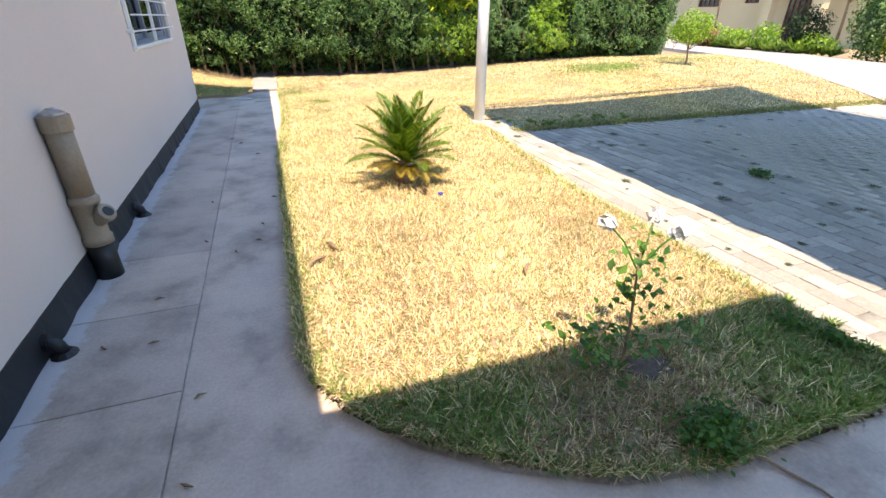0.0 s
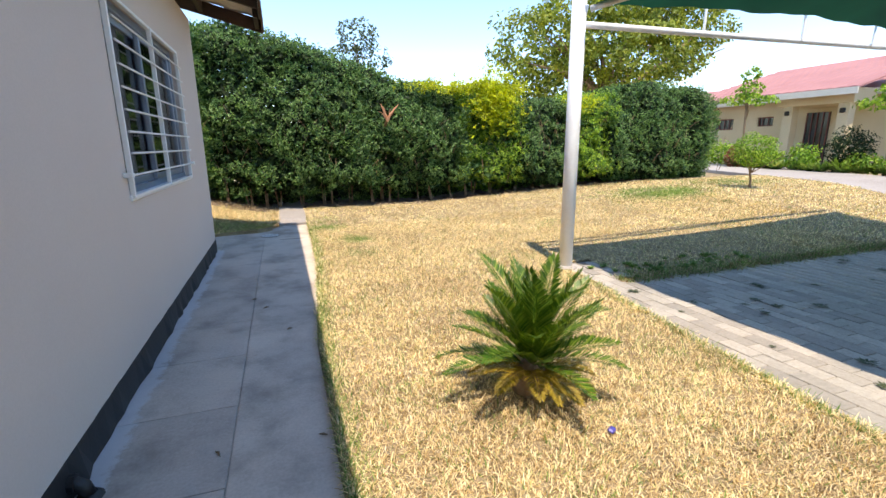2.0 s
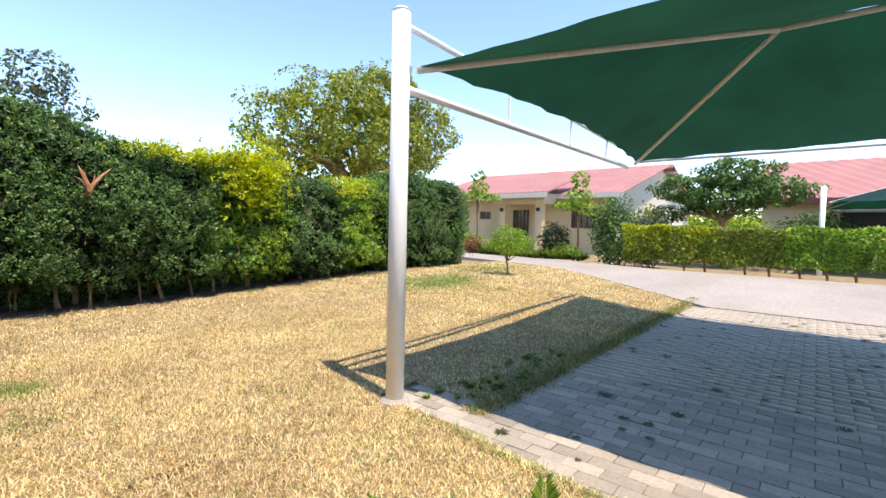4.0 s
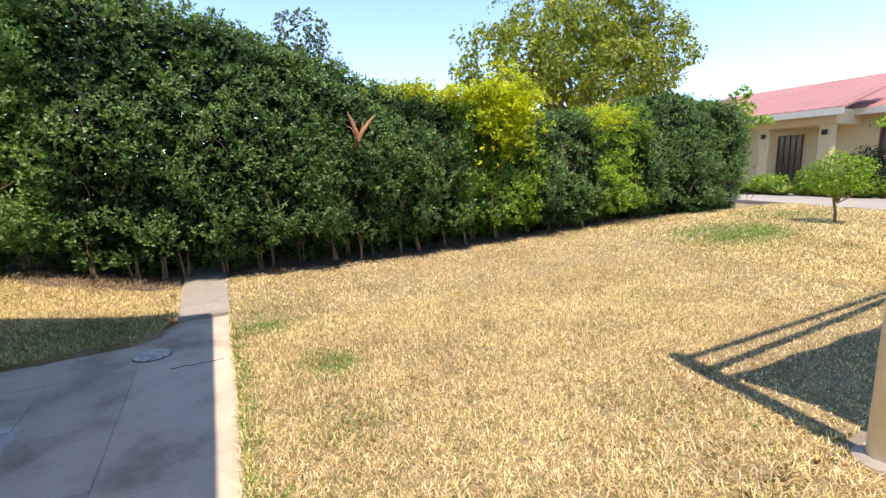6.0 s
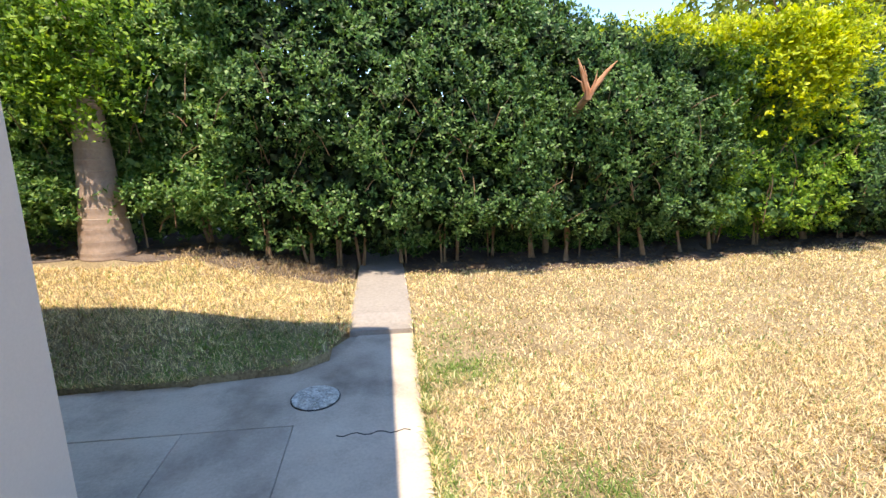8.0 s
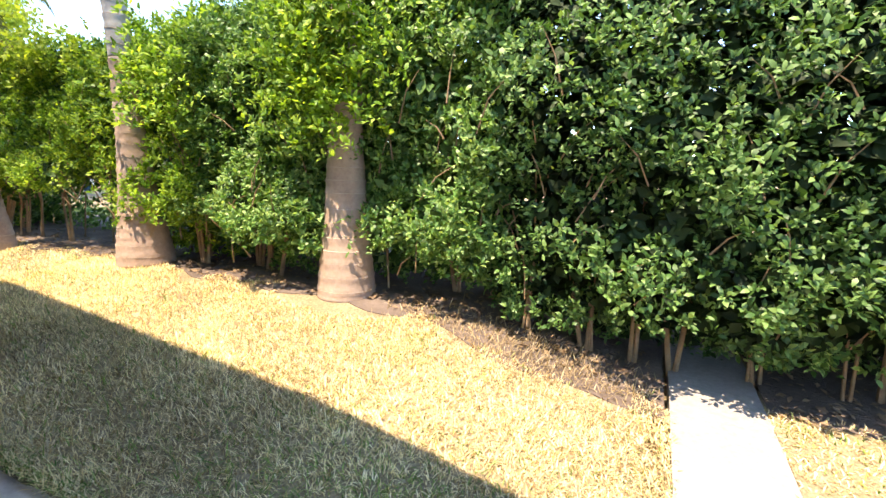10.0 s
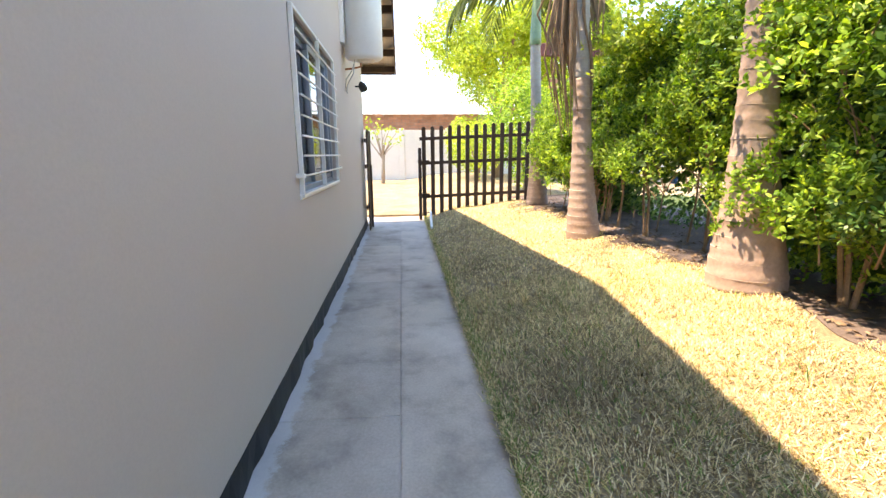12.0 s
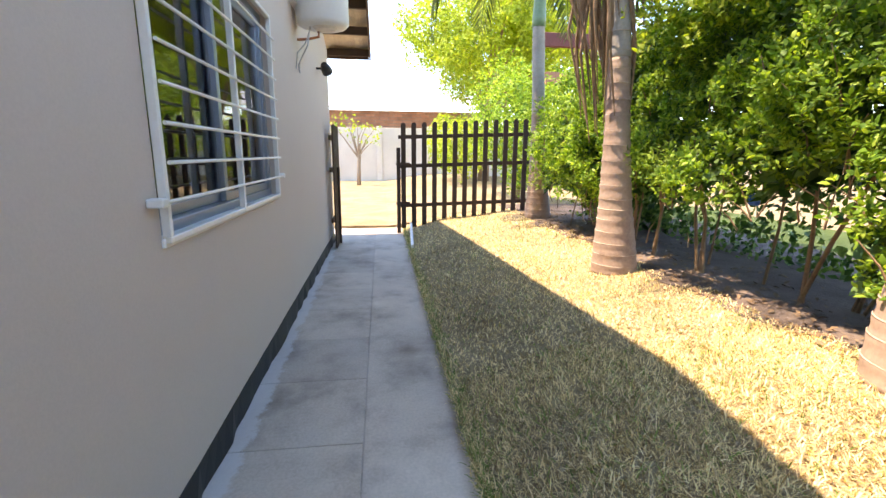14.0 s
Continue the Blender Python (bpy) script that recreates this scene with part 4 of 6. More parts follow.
def hedge(x0, x1, label, leaf, seed, foot=0.45, density=1900, end_round=False, inner=None, open_foot=False):
    rng = np.random.default_rng(seed)
    mid = (x0 + x1) / 2
    zb = gz(mid, 11.3)
    h = thing("hedge_shrub", (mid, 11.7, zb), label, "hedge", "shrubs of the long hedge")
    at = np.array([mid, 11.7, zb])

    def sample(n, deep0, deep1, below):
        x = rng.uniform(x0 - 0.1, x1 + 0.1, n)
        top = hedge_top(x) + 0.12 * lump(seed, np.stack([x, x * 0, x * 0], -1), 3.0)
        zlo = zb + foot * (0.75 + 0.5 * lump(seed + 5, np.stack([x, x * 0, x * 0], -1), 2.3))
        z = zlo + (top - zlo) * rng.uniform(0, 1, n) ** 0.9
        if below:
            low = rng.uniform(0, 1, n) < 0.1
            z = np.where(low, zb + rng.uniform(0.08, 1, n) * foot, z)
        d = rng.uniform(deep0, deep1, n) ** 1.4
        round_top = np.clip((z - (top - 0.5)) / 0.5, 0, 1) ** 2 * 0.3
        y = hedge_face(x, z, seed) + d + round_top
        if below and not end_round:
            y = np.where(low, y + 0.45, y)
        if end_round:
            e = np.clip((x - (x1 - 1.0)) / 1.0, 0, 1)
            y += e ** 2 * 0.7
            z = np.where(e > 0, np.minimum(z, top - 0.5 * e ** 3), z)
        nrm = np.stack([0.3 * e if end_round else np.zeros(n), -np.ones(n), (1.0 if leaf in (HEDGE_BRIGHT, MID_LEAF) else 0.75 if x0 < 0 else 0.5) + 1.2 * round_top], -1)
        return np.stack([x, y, z], -1), nrm

    area = (x1 - x0) * 2.1
    pts, nrm = sample(int(area * density * 0.46), 0.0, 0.34, not open_foot)
    clump = 0.8 * lump(seed + 9, pts, 6.0) + 0.5 * lump(seed + 11, pts, 15.0)
    keep = clump > -0.42
    pts, nrm = pts[keep], nrm[keep]
    pts[:, 1] -= 0.19 * np.clip(clump[keep], -0.4, 1.2) + 0.15 * lump(seed + 13, pts, 2.6)
    nrm[:, 2] += 0.25
    link_mesh("foliage", whorls("foliage", pts - at, nrm, 0.043, 8, leaf, rng), None, h)
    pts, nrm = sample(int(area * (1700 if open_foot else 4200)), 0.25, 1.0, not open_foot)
    # shade is in the colour: bright shrubs take the darker hedge leaf inside
    link_mesh("inner_foliage", leaves("inner_foliage", pts - at, nrm, 0.105, inner or (HEDGE_LEAF if leaf in (HEDGE_BRIGHT, MID_LEAF) else HEDGE_SHADE_LEAF), rng, 0.6, 0.6), None, h, "inner leaves toned darker for the shade inside the hedge")
    # low growth at the back of the hedge's foot, coloured dark for shade
    n = int((x1 - x0) * (800 if open_foot or x0 == -1.3 else 900))
    x = rng.uniform(x0, x1, n)
    p = np.stack([x, 12.1 + rng.uniform(0, 0.5, n), gz(mid, 12.2) + rng.uniform(0, 1, n) ** 1.3 * (foot + 0.5)], -1)
    p = p[lump(seed + 15, p, 4.5) > -0.35]
    link_mesh("back_foliage", leaves("back_foliage", p - at, np.tile([0, -1.0, 0.4], (len(p), 1)), 0.075, HEDGE_LEAF, rng, 0.7, 0.6), None, h, "leaves at the back, coloured dark green for shade")
    # bare twigs showing between the leaves
    tw = bmesh.new()
    for k in range(int((x1 - x0) * 16)):
        x, z = rng.uniform(x0, x1), rng.uniform(0.45, 1.7)
        y = float(hedge_face(x, z, seed)) + rng.uniform(0.0, 0.16)
        a, b, c = rng.normal(0, 0.13), rng.uniform(-0.12, 0.05), rng.uniform(0.1, 0.32)
        tubed([(x - at[0], y - at[1], z - at[2]), (x + a * 0.4 - at[0], y + b * 0.6 - at[1], z + c * 0.6 - at[2]), (x + a - at[0], y + b - at[1], z + c - at[2])], [0.006, 0.0045, 0.002], 4).to_mesh(twig_mesh := bpy.data.meshes.new("twigs"))
        tw.from_mesh(twig_mesh)
        bpy.data.meshes.remove(twig_mesh)
    tagged(part("brushwood", tw, BARK, h, "bare brown twigs"), kind="stuff")
    # crown of the hedge, behind the face
    n = int((x1 - x0) * 1100)
    x, dy = rng.uniform(x0 - 0.05, x1 + 0.05, n), rng.uniform(0.15, 1.3, n)
    p = np.stack([x, 11.1 + dy, x * 0], -1)
    z = hedge_top(x) - 0.06 + 0.16 * lump(seed + 2, p, 2.6) - 0.25 * (dy - 0.6) ** 2 + rng.normal(0, 0.05, n)
    if end_round:
        z -= np.clip((x - (x1 - 1.0)) / 1.0, 0, 1) ** 3 * 0.5
    p[:, 2] = z
    link_mesh("top_foliage", leaves("top_foliage", p - at, np.tile([0, -0.3, 1.0], (n, 1)), 0.06, leaf, rng, 0.7, 0.5), None, h)
    # sprigs above the line
    q = []
    for k in range(int((x1 - x0) * 3)):
        x, y = rng.uniform(x0, x1), 11.2 + rng.uniform(0, 0.8)
        s = rng.uniform(0, 1, 26)[:, None]
        q.append(np.array([x, y, float(hedge_top(x)) - 0.1]) + s * np.array([rng.normal(0, 0.08), rng.normal(0, 0.05), rng.uniform(0.12, 0.32)]) + rng.normal(0, 0.025, (26, 3)))
    q = np.concatenate(q)
    link_mesh("sprigs", leaves("sprigs", q - at, np.tile([0, 0, 1.0], (len(q), 1)), 0.05, leaf, rng, 1.0, 0.45), None, h, kind="stuff")
    # stems
    n = max(2, int((x1 - x0) * 3.2))
    for k in range(n):
        x = x0 + (k + rng.uniform(0.2, 0.8)) * (x1 - x0) / n
        y = 11.35 + rng.uniform(-0.08, 0.35)
        lean, r = rng.normal(0, 0.16), rng.uniform(0.008, 0.02)
        z = gz(x, y) - zb - 0.03
        for f in range(rng.integers(1, 4)):
            l2 = lean + rng.normal(0, 0.14)
            part("stem", tubed([(x - mid + 0.03 * f, y - 11.7, z), (x - mid + l2 * 0.4 + 0.03 * f, y - 11.7 + 0.03, z + 0.45), (x - mid + l2, y - 11.7 + rng.uniform(-0.1, 0.2), z + 1.1)], [r, r * 0.8, r * 0.5], 6), BARK, h)
    return h


hedge(-9.4, -8.2, "leafy green hedge shrub behind the palms", HEDGE_BRIGHT, 21, 0.5, 1200)
sunny = hedge(-8.2, -5.0, "bright green hedge shrub with bare stems at its foot", HEDGE_BRIGHT, 22, 0.72, 1500, open_foot=True)
stemmy = hedge(-5.0, -3.9, "bright green hedge shrub in sun behind a palm", HEDGE_BRIGHT, 23, 0.5, 1800)
glossy = hedge(-3.9, -1.3, "green hedge shrub with glossy leaves around a palm", MID_LEAF, 24, 0.6, 2000)
hedge(-1.3, 1.4, "tall dark green hedge shrub", HEDGE_LEAF, 25, 0.42, 1700)
dark = hedge(1.4, 3.45, "dark green hedge shrub round a broken trunk", HEDGE_LEAF, 26, 0.26, 1600)
gold = hedge(3.45, 4.75, "golden-leaved shrub in the long hedge", HEDGE_BRIGHT, 27, 0.24, 1300)
hedge(4.75, 6.0, "dark green hedge shrub", HEDGE_LEAF, 28, 0.22, 1300)
lime = hedge(6.0, 7.1, "yellow-green shrub in the long hedge", HEDGE_BRIGHT, 29, 0.25, 1300)
hedge(7.1, 10.7, "dense rounded dark green shrub at the hedge's end", HEDGE_LEAF, 30, 0.12, 1200, True)


def young_leaves(shrub, label, mid, radii, count, size, leaf, seed):
    """A bright patch of young leaves growing on the face of a shrub."""
    r = np.random.default_rng(seed)
    v = r.normal(0, 0.5, (count, 3)) * np.array(radii)
    v = v[: count // 5]
    ob = link_mesh("young_leaves", whorls("young_leaves", v, np.tile([0, -0.8, 0.9], (len(v), 1)), size * 0.8, 8, leaf, r, 0.4), None, shrub, label, "stuff")
    ob.location = Vector(mid) - shrub.location


young_leaves(gold, "bright golden leaf tips", (4.08, 10.72, 2.12), (0.46, 0.16, 0.5), 3600, 0.062, YELLOW_LEAF, 1)
young_leaves(gold, "bright golden leaf tips", (3.85, 10.95, 2.34), (0.8, 0.25, 0.14), 2600, 0.06, YELLOW_LEAF, 11)
young_leaves(lime, "small golden patch of leaves", (6.2, 10.9, 2.1), (0.45, 0.15, 0.2), 700, 0.055, YELLOW_LEAF, 2)
young_leaves(dark, "small golden patch of leaves", (2.75, 10.95, 2.36), (0.5, 0.15, 0.12), 500, 0.055, YELLOW_LEAF, 3)
young_leaves(glossy, "bright green young shoots", (-2.3, 10.85, 2.35), (0.5, 0.15, 0.3), 900, 0.06, HEDGE_BRIGHT, 4)
young_leaves(glossy, "bright green young shoots before the palm", (-2.38, 10.84, 1.92), (0.5, 0.1, 0.46), 3200, 0.062, HEDGE_BRIGHT, 7)
young_leaves(sunny, "lime green young shoots", (-6.4, 11.0, 2.35), (1.1, 0.25, 0.28), 1500, 0.065, LIME_LEAF, 5)
young_leaves(stemmy, "bright green young shoots before the palm", (-4.1, 10.85, 1.9), (0.5, 0.12, 0.45), 900, 0.065, HEDGE_BRIGHT, 6)

broken = thing("broken_branch", (1.83, 10.76, 0.1), "broken shrub trunk with torn orange wood at its top", "branch")
part("trunk", tubed([(0.05, 0.95, 0.0), (0.02, 0.8, 0.8), (0.0, 0.42, 1.4), (0.0, -0.04, 1.6)], [0.04, 0.036, 0.033, 0.03], 8), BARK, broken)
part("split", tubed([(0, -0.05, 1.58), (-0.02, -0.07, 1.66), (-0.1, -0.1, 1.83), (-0.13, -0.1, 1.9)], [0.026, 0.027, 0.014, 0.003], 6), TORN_WOOD, broken, "torn orange wood")
part("split", tubed([(0, -0.05, 1.58), (0.04, -0.08, 1.68), (0.13, -0.1, 1.80), (0.22, -0.1, 1.89)], [0.026, 0.023, 0.015, 0.003], 6), TORN_WOOD, broken, "torn orange wood")
for k, (dx, dz, w) in enumerate(((-0.05, 0.2, 0.012), (0.03, 0.17, 0.009), (0.08, 0.16, 0.011), (-0.12, 0.12, 0.008))):
    part("splinter", tubed([(dx * 0.4, -0.07, 1.64), (dx + 0.01 * k, -0.1, 1.64 + dz * 0.6), (dx * 1.5, -0.11, 1.64 + dz)], [w, w * 0.8, 0.001], 5), TORN_WOOD, broken, "torn orange wood")
blue = part("blue_scrap", boxed((-0.04, -0.02, -0.04), (0.045, 0.02, 0.04), 0.012), BLUE_PLASTIC)
blue.location = (-6.0, 11.35, 0.98)
tagged(blue, "scrap of bright blue plastic caught in the hedge stems", "litter")

# ---- palms ----


def frond_mesh(name, length, droop, pairs, leaf_len, width, leaf, arch=0.5, fold=0.55, seed=0, hang=0.25, forward=0.75):
    """A feather leaf along +x, arching up and over; leaflets both sides."""
    r = np.random.default_rng(seed)
    s = np.linspace(0, 1, 12)
    ang = arch - droop * s
    xs = np.concatenate([[0], np.cumsum(np.cos(ang[:-1]) * length / 11)])
    zs = np.concatenate([[0], np.cumsum(np.sin(ang[:-1]) * length / 11)])
    v, f = [], []
    for k in range(11):
        w0, w1 = 0.012 * length * (1 - s[k] * 0.8), 0.012 * length * (1 - s[k + 1] * 0.8)
        b = len(v)
        v += [(xs[k], -w0, zs[k]), (xs[k], w0, zs[k]), (xs[k + 1], w1, zs[k + 1]), (xs[k + 1], -w1, zs[k + 1])]
        f += [(b, b + 1, b + 2), (b, b + 2, b + 3)]
    for k in range(pairs):
        t = 0.12 + 0.88 * (k + 0.5) / pairs
        x, z = np.interp(t, s, xs), np.interp(t, s, zs)
        a = np.interp(t, s, ang)
        ln = leaf_len * math.sin(math.pi * min(0.97, 0.15 + 0.85 * t)) ** 0.6 * r.uniform(0.88, 1.1)
        for side in (-1, 1):
            fwd = forward + 0.3 * t
            d = Vector((math.cos(a) * fwd, side, math.sin(a) * fwd + fold * r.uniform(0.6, 1.2) - hang * r.uniform(0.5, 1.5)))
            d.normalize()
            n = Vector((math.cos(a), 0, math.sin(a))) * width
            b0 = Vector((x, 0, z))
            tip = b0 + d * ln - Vector((0, 0, hang * ln * 0.5))
            m = b0 + d * ln * 0.5
            b = len(v)
            v += [tuple(b0 - n * 0.4), tuple(m + n * 0.5), tuple(tip), tuple(m - n * 0.5)]
            f += [(b, b + 1, b + 2), (b, b + 2, b + 3)]
    return array_mesh(name, np.array(v, float), np.array(f, int), leaf)


def palm(at, base_r, neck_r, height, label, seed, shaft=True, lean=(0, 0), grey_from=2.2, drooped=()):
    rng = random.Random(seed)
    x, y = at
    p = thing("palm_tree", (x, y, gz(x, y) - 0.02), label, "palm tree", "row of palms")

    def rad(z):
        return neck_r + (base_r - neck_r) * math.exp(-(z / (0.55 + base_r)) ** 1.35)

    cx, cy = (lambda z: lean[0] * z / height), (lambda z: lean[1] * z / height)
    z, rings, low, upper = 0.0, [], [], []
    gap = 0.085
    marks = []
    while z < height:
        marks.append(z)
        z += gap * (1 + 0.5 * min(z, 2.0) / 2) * rng.uniform(0.85, 1.2)
    for lo_z, hi_z, mat_, nm in ((0.0, grey_from, PALM_BARK, "trunk"), (grey_from, height, PALM_GREY, "upper_trunk")):
        pts, rr = [], []
        zz = lo_z
        while zz <= hi_z + 1e-6:
            pts.append((cx(zz), cy(zz), zz))
            near = min(abs(zz - m) for m in marks)
            rr.append(rad(zz) * (1 + 0.012 * math.sin(zz * 9)) + (0.004 if near < 0.012 else -0.002))
            zz += 0.025
        part(nm, tubed(pts, rr, 26), mat_, p, smooth=True)
    for m in marks[1:]:
        if m < grey_from + 1.6:
            t = [(cx(m), cy(m), m - 0.005 + rng.uniform(-0.002, 0.002)), (cx(m), cy(m), m), (cx(m), cy(m), m + 0.005)]
            ro = rad(m) * (1 + 0.012 * math.sin(m * 9))
            part("ring_scar", tubed(t, [ro, ro + 0.0045, ro], 26, False), PALM_SCAR, p)
    top = Vector((cx(height), cy(height), height))
    if shaft:
        part("crownshaft", tubed([top + Vector((0, 0, k * 0.12)) for k in range(9)], [neck_r * (1.15 - 0.07 * k) for k in range(9)], 20), CROWNSHAFT, p, "smooth green crownshaft", True)
    base = top + Vector((0, 0, 0.85))
    for k in range(11):
        ob = link_mesh("frond", palm_fronds[k % 3], None, p)
        ob.location = base
        ob.rotation_euler = (0, rng.uniform(-0.35, 0.15), k * 2.4 + seed)
    for turn in drooped:
        ob = link_mesh("old_frond", old_palm_frond, None, p, "drooping older frond")
        ob.location = base
        ob.rotation_euler = (0, 0, radians(turn))
    return p


palm_fronds = [frond_mesh("frond", 2.3, 1.9 + 0.3 * k, 46, 0.5, 0.026, PALM_LEAF, 0.7, 0.2, k, 0.5) for k in range(3)]
old_palm_frond = frond_mesh("old_frond", 2.3, 2.5, 50, 0.5, 0.03, PALM_LEAF, 0.55, 0.1, 9, 0.7)
P1 = palm((-2.38, 11.13), 0.215, 0.105, 4.4, "stout ringed palm trunk with a swollen sandy foot", 1, grey_from=2.0)
P2 = palm((-4.66, 11.1), 0.245, 0.095, 4.6, "ringed palm trunk with a swollen foot", 2, lean=(-0.35, 0.0), grey_from=1.85)
P3 = palm((-6.75, 10.80), 0.185, 0.085, 4.0, "slender ringed palm with a dead frond hanging down", 3, lean=(-0.1, -0.2), grey_from=1.7, drooped=(46, 150))
P4 = palm((-9.75, 11.17), 0.19, 0.085, 2.65, "slender palm with a green crownshaft by the gate", 4, lean=(0, -0.12), grey_from=1.5, drooped=(-100,))

hang = thing("dead_frond", (-6.86, 10.6, 3.3), "brown dead palm frond hanging against a trunk", "palm frond")
rng2 = np.random.default_rng(8)
for k in range(72):
    x, y = rng2.normal(0, 0.1), rng2.normal(0, 0.1)
    ln = rng2.uniform(0.8, 1.95)
    part("strand", tubed([(x * 0.3, y * 0.3, 0.5), (x * 0.7, y * 0.7, -0.2 * ln), (x * 1.4 + 0.05 * math.sin(k * 1.7), y * 1.3 + 0.03 * math.cos(k), -0.65 * ln), (x * 1.1 + 0.06 * math.sin(k), y + 0.08, -ln)], [0.02, 0.018, 0.013, 0.004], 4), DRY_FROND, hang)

# ---- sago palm on the lawn ----


def sago():
    rng = random.Random(5)
    s = thing("sago_palm", (1.02, 3.97, gz(1.02, 3.97)), "low sago palm with stiff green fronds, the lowest yellowed", "sago palm")
    part("trunk", tubed([(0, 0, -0.02), (0, 0, 0.05), (0, 0, 0.12), (0, 0, 0.17)], [0.09, 0.11, 0.09, 0.04], 14), BARK, s)
    lib = [frond_mesh("frond", 0.6 + 0.05 * k, 0.25 + 0.3 * k, 60, 0.135, 0.015, SAGO_LEAF, 0.05, 0.55, k, 0.03, 0.95) for k in range(3)]
    old = [frond_mesh("frond", 0.5, 1.0, 56, 0.125, 0.011, SAGO_YELLOW, 0.25, 0.4, 7, 0.12, 0.9)]
    for k in range(34):
        tilt = 0.24 + 1.18 * (k / 33) ** 0.8
        ob = link_mesh("frond", lib[(k * 2 + k // 5) % 3], None, s)
        ob.location = (0, 0, 0.13)
        ob.rotation_euler = (rng.uniform(-0.3, 0.3), -tilt, k * 2.39996 + rng.uniform(-0.2, 0.2))
        sc = 0.66 + 0.26 * (k / 33) ** 0.8 + rng.uniform(-0.08, 0.08)
        ob.scale = (sc, sc, sc)
    for k, a in enumerate((-2.6, -1.3, -0.5, 0.6, 2.9, -2.0, -0.8, 1.7, -1.65)):
        ob = link_mesh("old_frond", old[0], None, s, "yellowed lowest frond")
        ob.location = (0, 0, 0.11)
        ob.rotation_euler = (rng.uniform(-0.3, 0.3), -0.15 + rng.uniform(-0.15, 0.12), a)
        ob.scale = (0.66, 0.66, 0.66)


sago()

# ---- rose and weeds ----


def rose():
    r = np.random.default_rng(12)
    b = (1.2, 1.55)
    s = thing("rose_bush", (*b, gz(*b)), "thin rose bush with white flowers in dry grass", "rose bush")
    tops = [(-0.09, 0.12, 0.56), (0.1, 0.1, 0.57), (0.14, 0.02, 0.53)]
    part("stem", tubed([(0, 0, -0.02), (0.005, 0.01, 0.2), (0.0, 0.03, 0.42), (0.01, 0.04, 0.46)], [0.007, 0.006, 0.005, 0.004], 6), BARK, s)
    for t in tops:
        part("shoot", tubed([(0.0, 0.03, 0.4), (t[0] * 0.5, t[1] * 0.6, 0.5), t], [0.004, 0.0035, 0.003], 5), WEED_LEAF, s)
    pts = np.concatenate([np.stack([r.normal(0, 0.055, 70) + 0.01, r.normal(0.03, 0.05, 70), r.uniform(0.25, 0.5, 70)], -1), np.stack([r.normal(-0.12, 0.09, 110), r.normal(0.03, 0.06, 110), r.uniform(0.04, 0.2, 110)], -1), np.stack([r.normal(0.16, 0.06, 30), r.normal(0, 0.05, 30), r.uniform(0.05, 0.16, 30)], -1)])
    link_mesh("foliage", leaves("foliage", pts, np.tile([0, -0.4, 1.0], (len(pts), 1)), 0.041, WEED_LEAF, r, 0.5, 0.6), None, s)
    for t in tops:
        n = 26
        v = r.normal(0, 1, (n, 3))
        v /= np.linalg.norm(v, axis=1)[:, None]
        link_mesh("flower", leaves("flower", np.array(t) + v * np.array([0.024, 0.024, 0.018]), v, 0.042, PETAL, r, 0.25, 0.9), None, s, "white rose flower")


rose()
patch = bmesh.new()
rim = [(1.27 + (0.17 + 0.03 * math.sin(3 * a) + 0.02 * math.sin(7 * a)) * math.cos(a), 1.5 + (0.1 + 0.02 * math.sin(4 * a)) * math.sin(a)) for a in (2 * math.pi * k / 28 for k in range(28))]
top = patch.verts.new((1.27, 1.5, gz(1.27, 1.5) + 0.014))
ring = [patch.verts.new((x, y, gz(x, y) - 0.004)) for x, y in rim]
for k in range(28):
    patch.faces.new((top, ring[k], ring[(k + 1) % 28]))
tagged(part("soil_patch", patch, SOIL, smooth=True), "bare trodden soil at the foot of the rose bush", "soil", kind="structure")
crust_rng = np.random.default_rng(31)
cy = crust_rng.uniform(1.08, 2.05, 420)
cx = np.array([left_edge(v) for v in cy]) - np.abs(crust_rng.normal(0, 0.022, 420))
cx[:170], cy[:170] = crust_rng.uniform(1.1, 2.1, 170), 1.07 - np.abs(crust_rng.normal(0, 0.02, 170))
tetra = np.array([(1, 0, 0), (-0.5, 0.87, 0), (-0.5, -0.87, 0), (0.1, 0.1, 0.5)])
turn = crust_rng.uniform(0, 6.28, 420)
size = crust_rng.uniform(0.004, 0.013, 420)
cv = np.stack([np.stack([q[0] * np.cos(turn) - q[1] * np.sin(turn), q[0] * np.sin(turn) + q[1] * np.cos(turn), np.full(420, q[2])], -1) for q in tetra], 1) * size[:, None, None] + np.stack([cx, cy, np.full(420, 0.001)], -1)[:, None, :]
cf = np.concatenate([np.arange(420)[:, None] * 4 + np.array([q]) for q in ((0, 1, 3), (1, 2, 3), (2, 0, 3))], 0)
tagged(link_mesh("crumbs", array_mesh("crumbs", cv.reshape(-1, 3), cf, CONCRETE), None), "crumbled pale mortar along the path's rough edge", "mortar", kind="stuff")
weed_lib = {}


